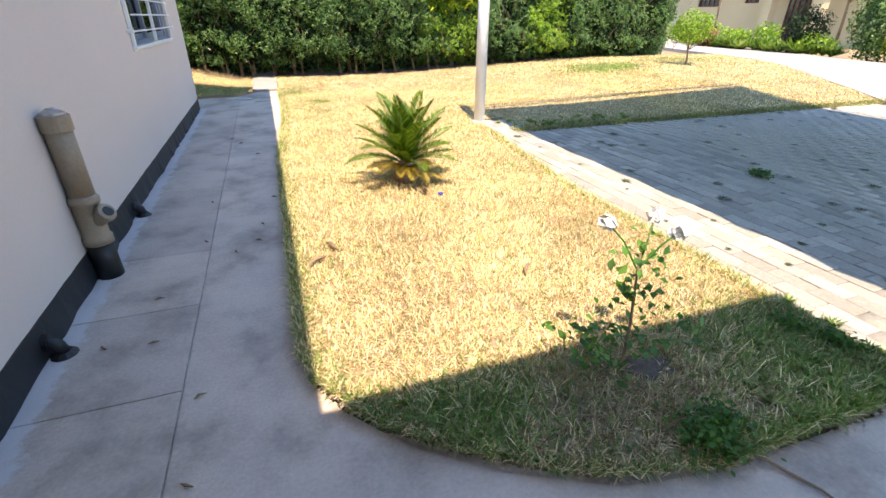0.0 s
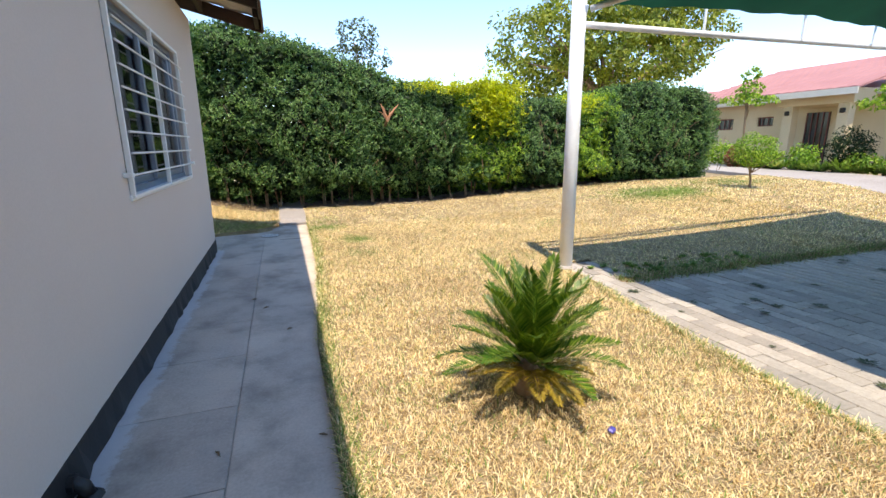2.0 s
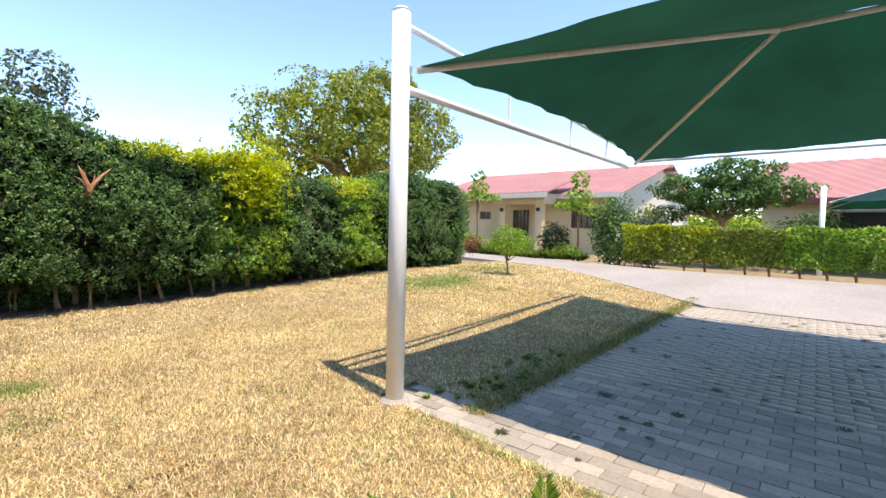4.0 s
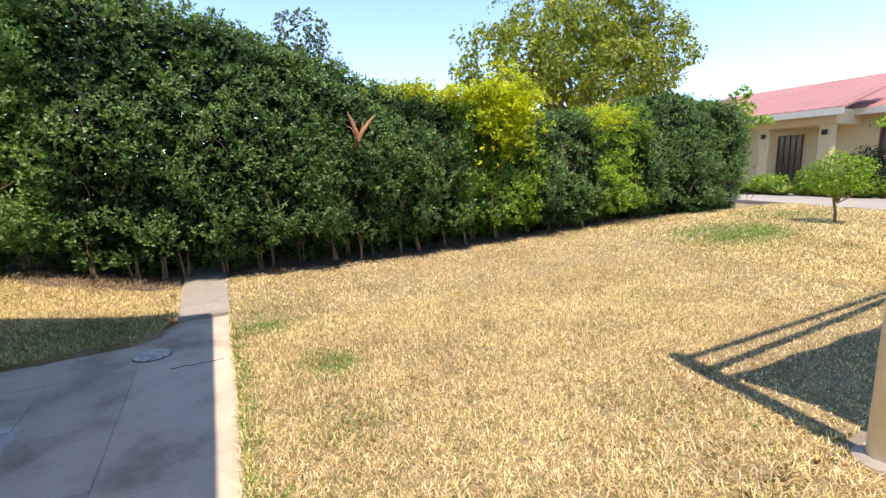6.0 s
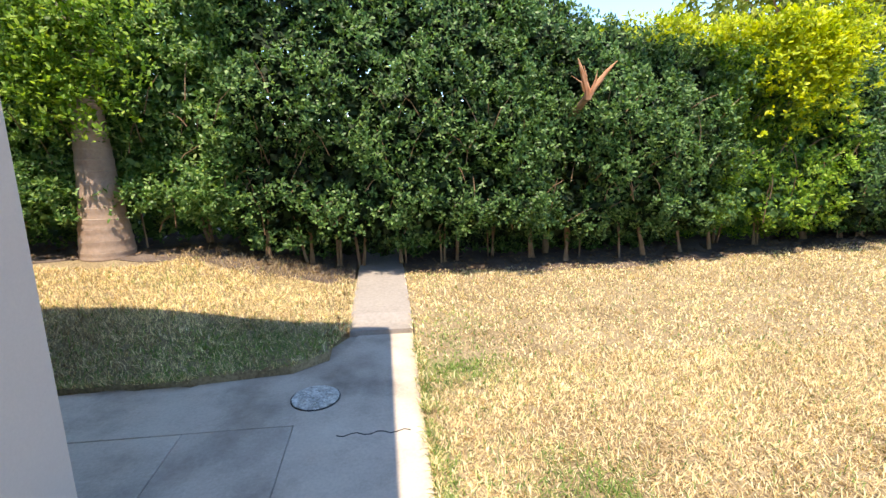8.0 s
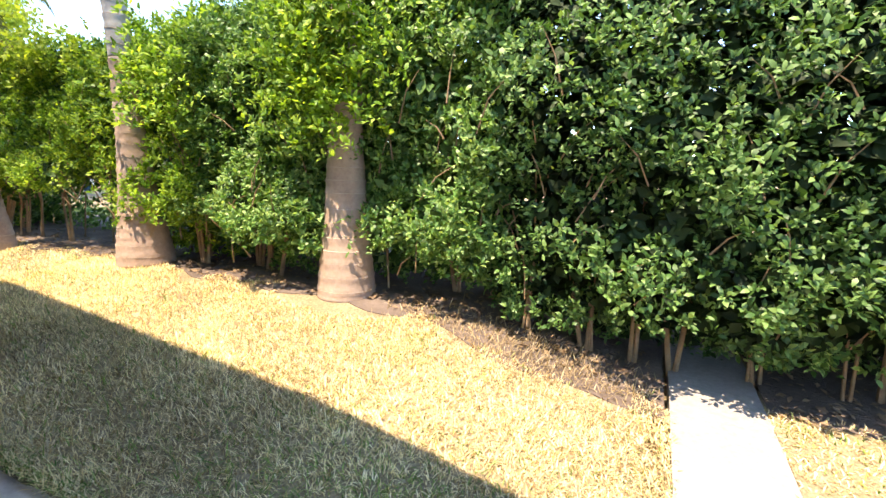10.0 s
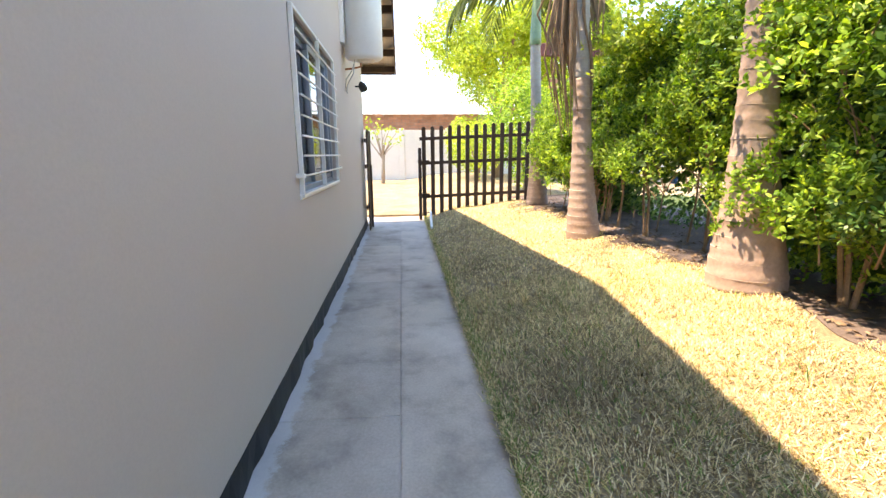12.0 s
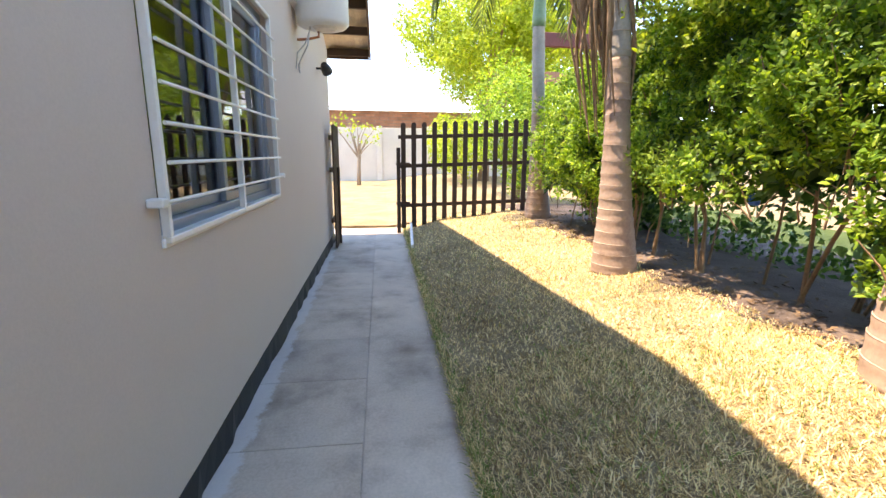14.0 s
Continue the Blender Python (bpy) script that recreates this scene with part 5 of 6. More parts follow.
def weed(kind, at, size, label, leaf, turn):
    if kind not in weed_lib:
        r = np.random.default_rng(len(weed_lib) + 40)
        n = {"clump": 320, "flat": 26, "tuft": 90}[kind]
        if kind == "clump":
            p = np.stack([r.normal(0, 0.4, n), r.normal(0, 0.3, n), r.uniform(0.05, 0.5, n)], -1)
            weed_lib[kind] = leaves("weed", p, np.tile([0, 0, 1.0], (n, 1)), 0.2, leaf, r, 0.5, 0.6)
        else:
            v, f = [], []
            for k in range(n):
                a, ln = r.uniform(0, 6.28), r.uniform(0.35, 0.6) if kind == "flat" else r.uniform(0.3, 0.7)
                up = r.uniform(0.02, 0.14) if kind == "flat" else r.uniform(0.3, 1.0)
                c = np.array([r.normal(0, 0.05), r.normal(0, 0.05), 0.01])
                d, w = np.array([math.cos(a) * ln, math.sin(a) * ln, up * ln]), np.array([-math.sin(a), math.cos(a), 0]) * 0.045
                b = len(v)
                v += [c - w * 0.5, c + d * 0.55 + w, c + d, c + d * 0.55 - w]
                f += [(b, b + 1, b + 2), (b, b + 2, b + 3)]
            weed_lib[kind] = array_mesh("weed", np.array(v), np.array(f), leaf)
    ob = new("weed", weed_lib[kind])
    ob.location = at
    ob.rotation_euler.z = turn
    ob.scale = (size, size, size)
    return tagged(ob, label, "weed", "weeds " + kind, "stuff")


rnd = random.Random(3)
for k in range(170):
    x, y = rnd.uniform(2.6, 9.0) ** 1.0, rnd.uniform(0.2, 5.35)
    weed("flat", (x, y, gz(x, y) + 0.004), rnd.uniform(0.05, 0.13), "flat dark weed growing in a joint of the paving", WEED_DARK, rnd.uniform(0, 6))
for x, y in ((2.62, 4.55), (2.6, 3.2), (2.72, 2.5), (2.45, 2.15), (2.6, 1.9), (2.42, 2.6), (2.66, 3.9)):
    weed("flat", (x, y, gz(x, y) + 0.004), rnd.uniform(0.035, 0.06), "flat dark weed growing in a joint of the paving", WEED_DARK, rnd.uniform(0, 6))
for x, y, s in ((1.2, 1.15, 0.13), (1.3, 1.2, 0.11), (2.05, 1.5, 0.09), (2.12, 1.35, 0.1), (3.9, 3.1, 0.12)):
    weed("clump", (x, y, gz(x, y)), s, "fresh green leafy weed at the lawn's edge", WEED_LEAF, rnd.uniform(0, 6))
for k in range(45):
    x, y = rnd.uniform(1.5, 2.25), rnd.uniform(1.12, 1.65)
    weed("tuft", (x, y, gz(x, y)), rnd.uniform(0.04, 0.08), "tuft of fresh green grass in the shade", GRASS_GREEN, rnd.uniform(0, 6))
for k in range(40):
    y = rnd.uniform(5.45, 5.8)
    x = rnd.uniform(2.6, 4.6)
    weed("tuft", (x, y, gz(x, y)), rnd.uniform(0.05, 0.09), "tuft of greener grass at the edge of the paving", GRASS_GREEN, rnd.uniform(0, 6))

for k in range(14):
    x, y = rnd.uniform(-0.85, 0.0), rnd.uniform(1.2, 6.5)
    lf = part("dry_leaf", tubed([(-0.02, 0, 0.004), (0.0, 0.004, 0.009), (0.025, 0, 0.003)], [0.002, 0.006, 0.001], 5), DRY_FROND)
    lf.location, lf.rotation_euler.z = (x, y, 0.002), rnd.uniform(0, 6)
    tagged(lf, "small dry leaf lying on the concrete path", "leaf", "fallen leaves")
tw = part("twig", tubed([(1.32, 1.08, 0.03), (1.37, 1.0, 0.012), (1.41, 0.93, 0.008), (1.42, 0.84, 0.007)], [0.005, 0.005, 0.004, 0.002], 6), BARK)
tagged(tw, "thin dark twig trailing from the lawn onto the concrete", "twig")
scrap = part("wrapper", boxed((-0.022, -0.014, 0.0), (0.022, 0.014, 0.018), 0.006), PURPLE_PLASTIC)
scrap.location = (1.16, 3.53, gz(1.16, 3.53) + 0.012)
scrap.rotation_euler = (0.2, 0.15, 0.6)
tagged(scrap, "small violet wrapper lying on the dry grass", "litter")
for x, y, a in ((0.18, 2.75, 0.7), (0.28, 2.9, 2.0), (1.2, 2.3, 1.0)):
    lf = part("dry_leaf", tubed([(-0.06, 0, 0.012), (-0.02, 0.008, 0.022), (0.03, -0.004, 0.02), (0.07, 0.0, 0.01)], [0.003, 0.012, 0.011, 0.002], 6), DRY_FROND)
    lf.location, lf.rotation_euler.z = (x, y, gz(x, y) + 0.01), a
    tagged(lf, "curled dry brown leaf on the lawn", "leaf", "fallen leaves")
stick = part("white_pipe", tubed([(-10.55, 9.33, gz(-10.55, 9.33) + 0.1), (-9.0, 9.25, gz(-9.0, 9.25) + 0.045)], 0.02, 8), WHITE_STEEL)
tagged(stick, "short white plastic pipe lying by the gate", "pipe")

# ---- picket gate and yard beyond it ----


def picket(parent, x, y, z0, h, w=0.075, t=0.022, name="picket"):
    bm = bmesh.new()
    prof = [(-w / 2, 0), (w / 2, 0), (w / 2, h - 0.03), (w * 0.32, h - 0.008), (0, h), (-w * 0.32, h - 0.008), (-w / 2, h - 0.03)]
    a = [bm.verts.new((x - t / 2, y + u, z0 + v)) for u, v in prof]
    b = [bm.verts.new((x + t / 2, y + u, z0 + v)) for u, v in prof]
    bm.faces.new(a)
    bm.faces.new(b[::-1])
    for i in range(len(a)):
        j = (i + 1) % len(a)
        bm.faces.new((a[i], b[i], b[j], a[j]))
    return part(name, bm, BROWN_WOOD, parent)


gate = thing("picket_fence", (-10.6, 9.2, gz(-10.6, 9.3)), "dark brown timber picket fence across the side garden", "fence")
for k in range(13):
    y = 0.02 + 0.165 * k
    picket(gate, 0.0, y, 0.02 + 0.014 * k, 1.66 - 0.006 * k)
for z in (0.42, 1.05, 1.5):
    part("rail", boxed((-0.06, -0.06, z - 0.03), (-0.018, 2.15, z + 0.03), 0.004, Matrix.Rotation(0.035, 3, "X")), BROWN_WOOD, gate)
part("gate_post", boxed((-0.02, -0.09, -0.15), (0.05, -0.03, 1.3), 0.006), BROWN_WOOD, gate)
for z in (0.4, 1.02):
    part("latch", boxed((0.01, -0.1, z), (0.04, 0.12, z + 0.05), 0.004), BROWN_WOOD, gate)
leaf_gate = thing("open_gate", (-9.2, WALL_N + 0.05, 0.02), "dark brown picket gate folded open against the wall", "gate")
for k in range(6):
    part("picket", boxed((-0.8 + 0.13 * k, 0.03, 0.0), (-0.735 + 0.13 * k, 0.055, 1.6 - 0.02 * (k % 2)), 0.006), BROWN_WOOD, leaf_gate)
for z in (0.35, 1.0, 1.4):
    part("rail", boxed((-0.82, 0.0, z), (0.0, 0.03, z + 0.06), 0.004), BROWN_WOOD, leaf_gate)
part("brace", boxed((-0.5, 0.055, 0.0), (-0.45, 0.085, 1.05), 0.005), BROWN_WOOD, leaf_gate)


def yard_wall():
    w = thing("yard_wall", (-24.0, 10.0, 0.0), "white plastered yard wall at the end of the back lawn", "wall", kind="structure")
    for k in range(10):
        part("panel", boxed((-0.12, -10 + k * 2.2, -0.1), (0.0, -10 + k * 2.2 + 2.15, 2.35), 0.01), YARD_WALL, w)
        part("pier", boxed((-0.16, -10.1 + k * 2.2, -0.1), (0.05, -9.85 + k * 2.2, 2.42), 0.01), YARD_WALL, w)


yard_wall()


def far_shed():
    h = thing("brick_outbuilding", (-27.5, 9.0, 0.0), "red brick outbuilding with a bright tin roof", "house")
    wall = part("wall", boxed((0, -8, 0), (0.23, 5, 3.35), 0.01), PAVER_BED, h)
    me = bpy.data.meshes.new("brick")
    b = boxed((0, 0, 0), (0.02, 0.44, 0.13), 0.004)
    b.to_mesh(me)
    b.free()
    me.materials.append(BRICK_RED)
    for r in range(8):
        for k in range(16):
            ob = new("brick", me)
            ob.parent = wall
            ob.location = (0.225, -3.6 + k * 0.46 + (0.23 if r % 2 else 0), 2.15 + r * 0.15)
    part("roof", boxed((-4.5, -9, 4.05), (0.9, 6, 4.12), 0.01, Matrix.Rotation(0.24, 3, "Y")), TIN_ROOF, h, "bright tin roof")


far_shed()

# ---- trees ----


def tree(name, at, trunk_h, trunk_r, blobs, count, leaf_size, leaf, bark, label, seed, limbs=9, gap=-0.15, group=""):
    """Tapered trunk, limbs that reach into the crown, and a crown of many leaves in uneven clumps with gaps."""
    r = np.random.default_rng(seed)
    x, y = at
    t = thing(name, (x, y, gz(x, y) - 0.05), label, "tree", group)
    trunk = part("trunk", tubed([(0, 0, 0), (0.03, 0.02, trunk_h * 0.5), (0.0, 0.05, trunk_h), (0.05, 0.05, trunk_h * 1.25)], [trunk_r * 1.3, trunk_r, trunk_r * 0.85, trunk_r * 0.5], 10), bark, t, smooth=True)
    for k in range(limbs):
        b = blobs[k % len(blobs)]
        c, rad = np.array(b[0]), np.array(b[1])
        e = c + r.normal(0, 0.42, 3) * rad
        m = np.array([0, 0, trunk_h]) * 0.5 + e * 0.5 + r.normal(0, 0.08, 3) * rad
        part("limb", tubed([(0, 0, trunk_h * 0.85), tuple(m), tuple(e)], [trunk_r * 0.5, trunk_r * 0.3, trunk_r * 0.08], 6), bark, t)
    tot = sum(b[1][0] * b[1][1] * b[1][2] for b in blobs)
    pts, nrm = [], []
    for i, (c, rad) in enumerate(blobs):
        n = int(count * rad[0] * rad[1] * rad[2] / tot)
        v = r.normal(0, 1, (n, 3))
        v /= np.linalg.norm(v, axis=1)[:, None]
        d = r.uniform(0.35, 1.0, n) ** 0.5
        wob = 1 + 0.22 * lump(seed + i, v, 3.1)
        p = np.array(c) + v * np.array(rad) * (d * wob)[:, None]
        s = 6.0 / max(rad)
        keep = lump(seed + 20, p, s * 0.9) + 0.6 * lump(seed + 31, p, s * 2.2) > gap
        pts.append(p[keep])
        nrm.append(v[keep] + np.array([0, 0, 0.4]))
    pts, nrm = np.concatenate(pts), np.concatenate(nrm)
    link_mesh("crown", leaves("crown", pts, nrm, leaf_size, leaf, r, 0.7, 0.6), None, t)
    return t


tree("shade_tree", (14.5, 20.5), 3.2, 0.28, [((-4.2, -1, 4.7), (2.3, 2, 1.6)), ((-1.5, 0, 6.1), (2.6, 2.4, 1.9)), ((1.6, 0.5, 7.2), (2.7, 2.4, 2.1)), ((4.0, 0, 6.2), (2.3, 2.2, 1.9)), ((0.5, -1.2, 4.6), (3.2, 2.2, 1.4)), ((-3.0, 0.5, 3.6), (2.4, 2.0, 1.0))], 70000, 0.17, TREE_LEAF, BARK, "large spreading tree with yellow-green leaves beyond the hedge", 50, 20, 0.06)
tree("tree", (2.0, 14.6), 2.6, 0.06, [((0.0, 0, 3.85), (0.55, 0.5, 0.5)), ((-0.35, 0, 3.35), (0.45, 0.4, 0.4)), ((0.35, 0, 3.3), (0.55, 0.4, 0.4))], 2800, 0.085, GREY_LEAF, BARK, "small grey-green tree showing above the hedge", 51, 7, 0.0)
tree("tree", (-0.6, 13.6), 2.2, 0.05, [((0.2, 0, 3.1), (0.7, 0.4, 0.45)), ((0.9, 0, 3.0), (0.5, 0.4, 0.35))], 1500, 0.085, GREY_LEAF, BARK, "small grey-green tree showing above the hedge", 57, 6, 0.0)
tree("acacia_tree", (17.0, 5.9), 1.7, 0.11, [((0, 0, 2.1), (1.2, 1.3, 0.5)), ((0, -1.3, 2.35), (1.0, 1.1, 0.45)), ((0, 1.2, 2.5), (1.0, 1.0, 0.45)), ((0, -0.3, 2.9), (1.2, 1.2, 0.5)), ((0, 1.6, 1.7), (0.7, 0.6, 0.3))], 30000, 0.1, HEDGE_LEAF, BARK, "dark flat-topped tree with layered branches", 52, 10, -0.05)
tree("young_tree", (15.2, 9.9), 1.6, 0.035, [((0, 0, 2.2), (0.45, 0.45, 0.35)), ((0.0, -0.4, 1.75), (0.5, 0.5, 0.18)), ((0, 0.45, 1.9), (0.5, 0.5, 0.18)), ((0, 0, 2.8), (0.32, 0.36, 0.3))], 1500, 0.12, HEDGE_BRIGHT, BARK, "young tree with tiered pale green leaves", 53, 6)
tree("young_tree", (15.6, 14.4), 2.0, 0.035, [((0, 0, 2.7), (0.45, 0.45, 0.3)), ((0.0, -0.45, 2.3), (0.55, 0.55, 0.18)), ((0, 0.5, 2.4), (0.55, 0.55, 0.18)), ((0, 0, 3.2), (0.3, 0.35, 0.28))], 1500, 0.12, HEDGE_BRIGHT, BARK, "young tree with tiered pale green leaves", 54, 6)
tree("topiary_tree", (8.66, 8.70), 0.42, 0.02, [((0, 0, 0.78), (0.42, 0.42, 0.34))], 2600, 0.045, HEDGE_BRIGHT, BARK, "small clipped ball tree on a thin stem", 55, 6, -0.9)
tree("tree", (-19.0, 12.4), 2.2, 0.16, [((0, 0, 4.6), (2.4, 2.2, 1.5)), ((-2, -1.2, 5.4), (2.4, 1.8, 1.4)), ((1.5, 1.5, 5.2), (2.4, 1.9, 1.6)), ((-3.5, 1, 4.4), (2.4, 2.2, 1.7)), ((0, 2.5, 5.6), (2.4, 2.2, 1.6))], 60000, 0.12, LIME_LEAF, BARK, "sunlit lime-green tree beyond the picket fence", 56, 10, -0.4)
tree("shrub", (-12.6, 11.7), 0.5, 0.05, [((0, 0, 1.5), (1.0, 0.8, 1.2)), ((-1.0, -0.1, 1.9), (1.0, 0.8, 1.2)), ((0.7, 0.0, 1.0), (0.8, 0.6, 0.9)), ((0.9, 0.5, 1.7), (0.8, 0.6, 0.9))], 14000, 0.075, HEDGE_BRIGHT, BARK, "dense green shrub behind the picket fence", 58, 6, -0.5)
tree("shrub", (-17.0, 11.3), 0.4, 0.05, [((0, 0, 1.1), (1.6, 0.8, 0.9)), ((-2.2, 0, 1.4), (1.8, 0.9, 1.0))], 6000, 0.1, LIME_LEAF, BARK, "yellow-green shrub row along the back lawn", 59, 6, -0.5)
tree("frangipani", (-21.5, 8.0), 1.3, 0.07, [((0.2, 0.3, 2.0), (0.7, 0.8, 0.5)), ((0.0, -0.5, 2.4), (0.7, 0.7, 0.4))], 260, 0.14, LIME_LEAF, TWIG_GREY, "bare-limbed small tree before the yard wall", 60, 9, 0.0)
tree("tree", (-24.0, 16.0), 2.5, 0.16, [((0, 0, 4.6), (3.0, 2.6, 1.8)), ((2, -2, 3.6), (2.4, 2.0, 1.4))], 18000, 0.15, LIME_LEAF, BARK, "pale sunlit tree far behind the hedge", 61, 8, -0.2)

pergola = thing("pergola", (-13.2, 12.6, 0.0), "maroon painted timber pergola beyond the fence", "pergola")
part("beam", boxed((-0.06, -0.45, 3.5), (0.06, 2.4, 3.78), 0.01), BEAM_RED, pergola)
part("beam", boxed((-3.0, 2.1, 3.4), (0.0, 2.22, 3.62), 0.01), BEAM_RED, pergola)
for x, y in ((0, 1.9), (-2.9, 2.15)):
    part("post", boxed((x - 0.07, y - 0.07, -0.1), (x + 0.07, y + 0.07, 3.5), 0.01), BEAM_RED, pergola)
part("bracket", boxed((-0.05, -0.2, 2.75), (0.05, 0.6, 3.0), 0.01), BRICK_RED, pergola)

# ---- neighbouring house ----


def far_house():
    z0 = 0.35
    h = thing("neighbour_house", (21.65, 10.96, 0.1), "cream bungalow with a faded red roof across the drive", "house")
    L, D, eh = 9.2, 12.6, 2.45
    # front wall with openings
    spans = ((0.6, 1.65, 1.13, 1.9), (7.0, 8.1, 1.37, 1.8), (5.4, 6.0, 1.46, 1.8))
    edges = sorted({0.0, L} | {v for s in spans for v in s[:2]})
    for a, b in zip(edges, edges[1:]):
        hole = [s for s in spans if s[0] <= a and b <= s[1]]
        if hole:
            part("wall", boxed((0, a, 0), (0.23, b, hole[0][2])), CREAM, h)
            part("wall", boxed((0, a, hole[0][3]), (0.23, b, eh)), CREAM, h)
        else:
            part("wall", boxed((0, a, 0), (0.23, b, eh)), CREAM, h)
    for s in spans:
        w = part("window", boxed((0.1, s[0], s[2]), (0.14, s[1], s[3])), DARK_GLASS, h, "dark barred window")
        bm = bmesh.new()
        for a, b, c, d in ((s[0], s[1], s[2], s[2] + 0.04), (s[0], s[1], s[3] - 0.04, s[3]), (s[0], s[0] + 0.04, s[2], s[3]), (s[1] - 0.04, s[1], s[2], s[3])):
            box(bm, (0.06, a, c), (0.1, b, d))
        part("window_frame", bm, BEAM_RED, w)
        k = 1
        while s[0] + 0.22 * k < s[1]:
            part("bar", boxed((0.05, s[0] + 0.22 * k - 0.012, s[2]), (0.075, s[0] + 0.22 * k + 0.012, s[3])), BEAM_RED, w)
            k += 1
    # gable end
    bm = bmesh.new()
    rz = 4.25
    v = [bm.verts.new((x, y, z)) for y in (0, 0.23) for x, z in ((0.0, 0), (D, 0), (D, eh), (D / 2, rz - 0.15), (0.0, eh))]
    for q in ((0, 1, 2, 3, 4), (9, 8, 7, 6, 5), (0, 5, 6, 1), (1, 6, 7, 2), (2, 7, 8, 3), (3, 8, 9, 4), (4, 9, 5, 0)):
        bm.faces.new([v[i] for i in q])
    part("gable_wall", bm, CREAM_PALE, h, "pale cream gable wall")
    part("wall", boxed((0, L, 0), (D, L + 0.23, eh)), CREAM, h)
    part("wall", boxed((D - 0.23, 0.23, 0), (D, L, eh)), CREAM, h)
    for sgn, xo in ((-1, -0.55), (1, D + 0.55)):
        rows = []
        for i in range(25):
            f = i / 24
            x, z = xo + (D / 2 - xo) * f, eh - 0.05 + (rz - eh + 0.05) * f + (0.03 if i % 2 else 0)
            rows.append([(x, y, z + (0.025 if k % 2 else 0.0)) for k, y in enumerate(np.arange(-0.5, L + 0.7, 0.15))])
        part("roof", rows_sheet(rows, 0.04), RED_ROOF, h, "faded pinkish red tiled roof")
        part("fascia", boxed((xo - 0.03, -0.5, eh - 0.2), (xo + 0.01, L + 0.6, eh - 0.02)), FASCIA, h)
    for k in range(9):
        x = D / 2 + (D / 2 + 0.5) * k / 9
        z = rz - (rz - eh) * k / 9
        part("purlin", boxed((x - 0.05, -0.48, z - 0.16), (x + 0.05, 0.0, z - 0.04)), FASCIA, h)
    # porch
    porch = part("porch", boxed((-1.5, 2.05, 2.0), (0.0, 4.25, 2.42), 0.01), CREAM, h)
    for y in (2.15, 3.75):
        part("pillar", boxed((-1.48, y, -0.1), (-1.18, y + 0.3, 2.0), 0.01), CREAM, porch)
        part("porch_lamp", boxed((-1.55, y + 0.08, 1.72), (-1.48, y + 0.22, 1.86), 0.02), PIPE_BLACK, porch)
    rows = [[(-2.0 + 0.24 * i, y, 2.40 + 0.07 * i + (0.02 if k % 2 else 0)) for k, y in enumerate(np.arange(1.7, 4.6, 0.15))] for i in range(12)]
    part("porch_roof", rows_sheet(rows, 0.05), RED_ROOF, h)
    part("fascia", boxed((-2.04, 1.7, 2.2), (-2.0, 4.55, 2.38)), FASCIA, h)
    door = part("door", boxed((-0.02, 3.5, 0.0), (0.02, 4.25, 1.85)), DARK_GLASS, h, "dark barred porch door")
    for k in range(5):
        part("bar", boxed((-0.05, 3.52 + 0.17 * k, 0.0), (-0.02, 3.55 + 0.17 * k, 1.85)), BEAM_RED, door)
    dish = part("satellite_dish", tubed([(D * 0.45, -0.5, 1.6), (D * 0.45, -0.55, 1.62), (D * 0.45, -0.62, 1.66)], [0.05, 0.25, 0.36], 18), WHITE_STEEL, h, "white satellite dish")

    h.scale = (1.26, 1.26, 1.26)


far_house()


def side_house(name, x, y, z0, w, d, eh, rz, label, turn=0.0):
    h = thing(name, (x, y, z0), label, "house")
    part("wall", boxed((0, 0, 0), (d, w, eh), 0.01), CREAM, h)
    for xo in (-0.5, d + 0.5):
        rows = [[(xo + (d / 2 - xo) * i / 12, yy, eh - 0.1 + (rz - eh + 0.1) * i / 12 + (0.03 if (i + k) % 2 else 0)) for k, yy in enumerate(np.arange(-0.4, w + 0.5, 0.25))] for i in range(13)]
        part("roof", rows_sheet(rows, 0.05), RED_ROOF, h, "faded red roof")
        part("fascia", boxed((xo - 0.02, -0.4, eh - 0.3), (xo + 0.02, w + 0.4, eh - 0.1)), BEAM_RED, h)
    win = part("window", boxed((-0.02, w * 0.55, 0.9), (0.02, w * 0.75, 1.9)), DARK_GLASS, h, "dark window")
    part("window_frame", boxed((-0.03, w * 0.55 - 0.05, 0.85), (-0.02, w * 0.75 + 0.05, 0.9)), FASCIA, win)
    h.rotation_euler.z = turn
    return h


side_house("neighbour_house", 22.0, -4.0, 0.35, 9.3, 8, 2.5, 4.3, "cream house with a faded red roof behind the clipped hedge")
side_house("neighbour_house", 27.0, 27.0, 0.4, 6, 7, 2.6, 4.4, "pale house with a grey-pink roof far beyond the hedge", 0.3)

# ---- planting across the drive ----


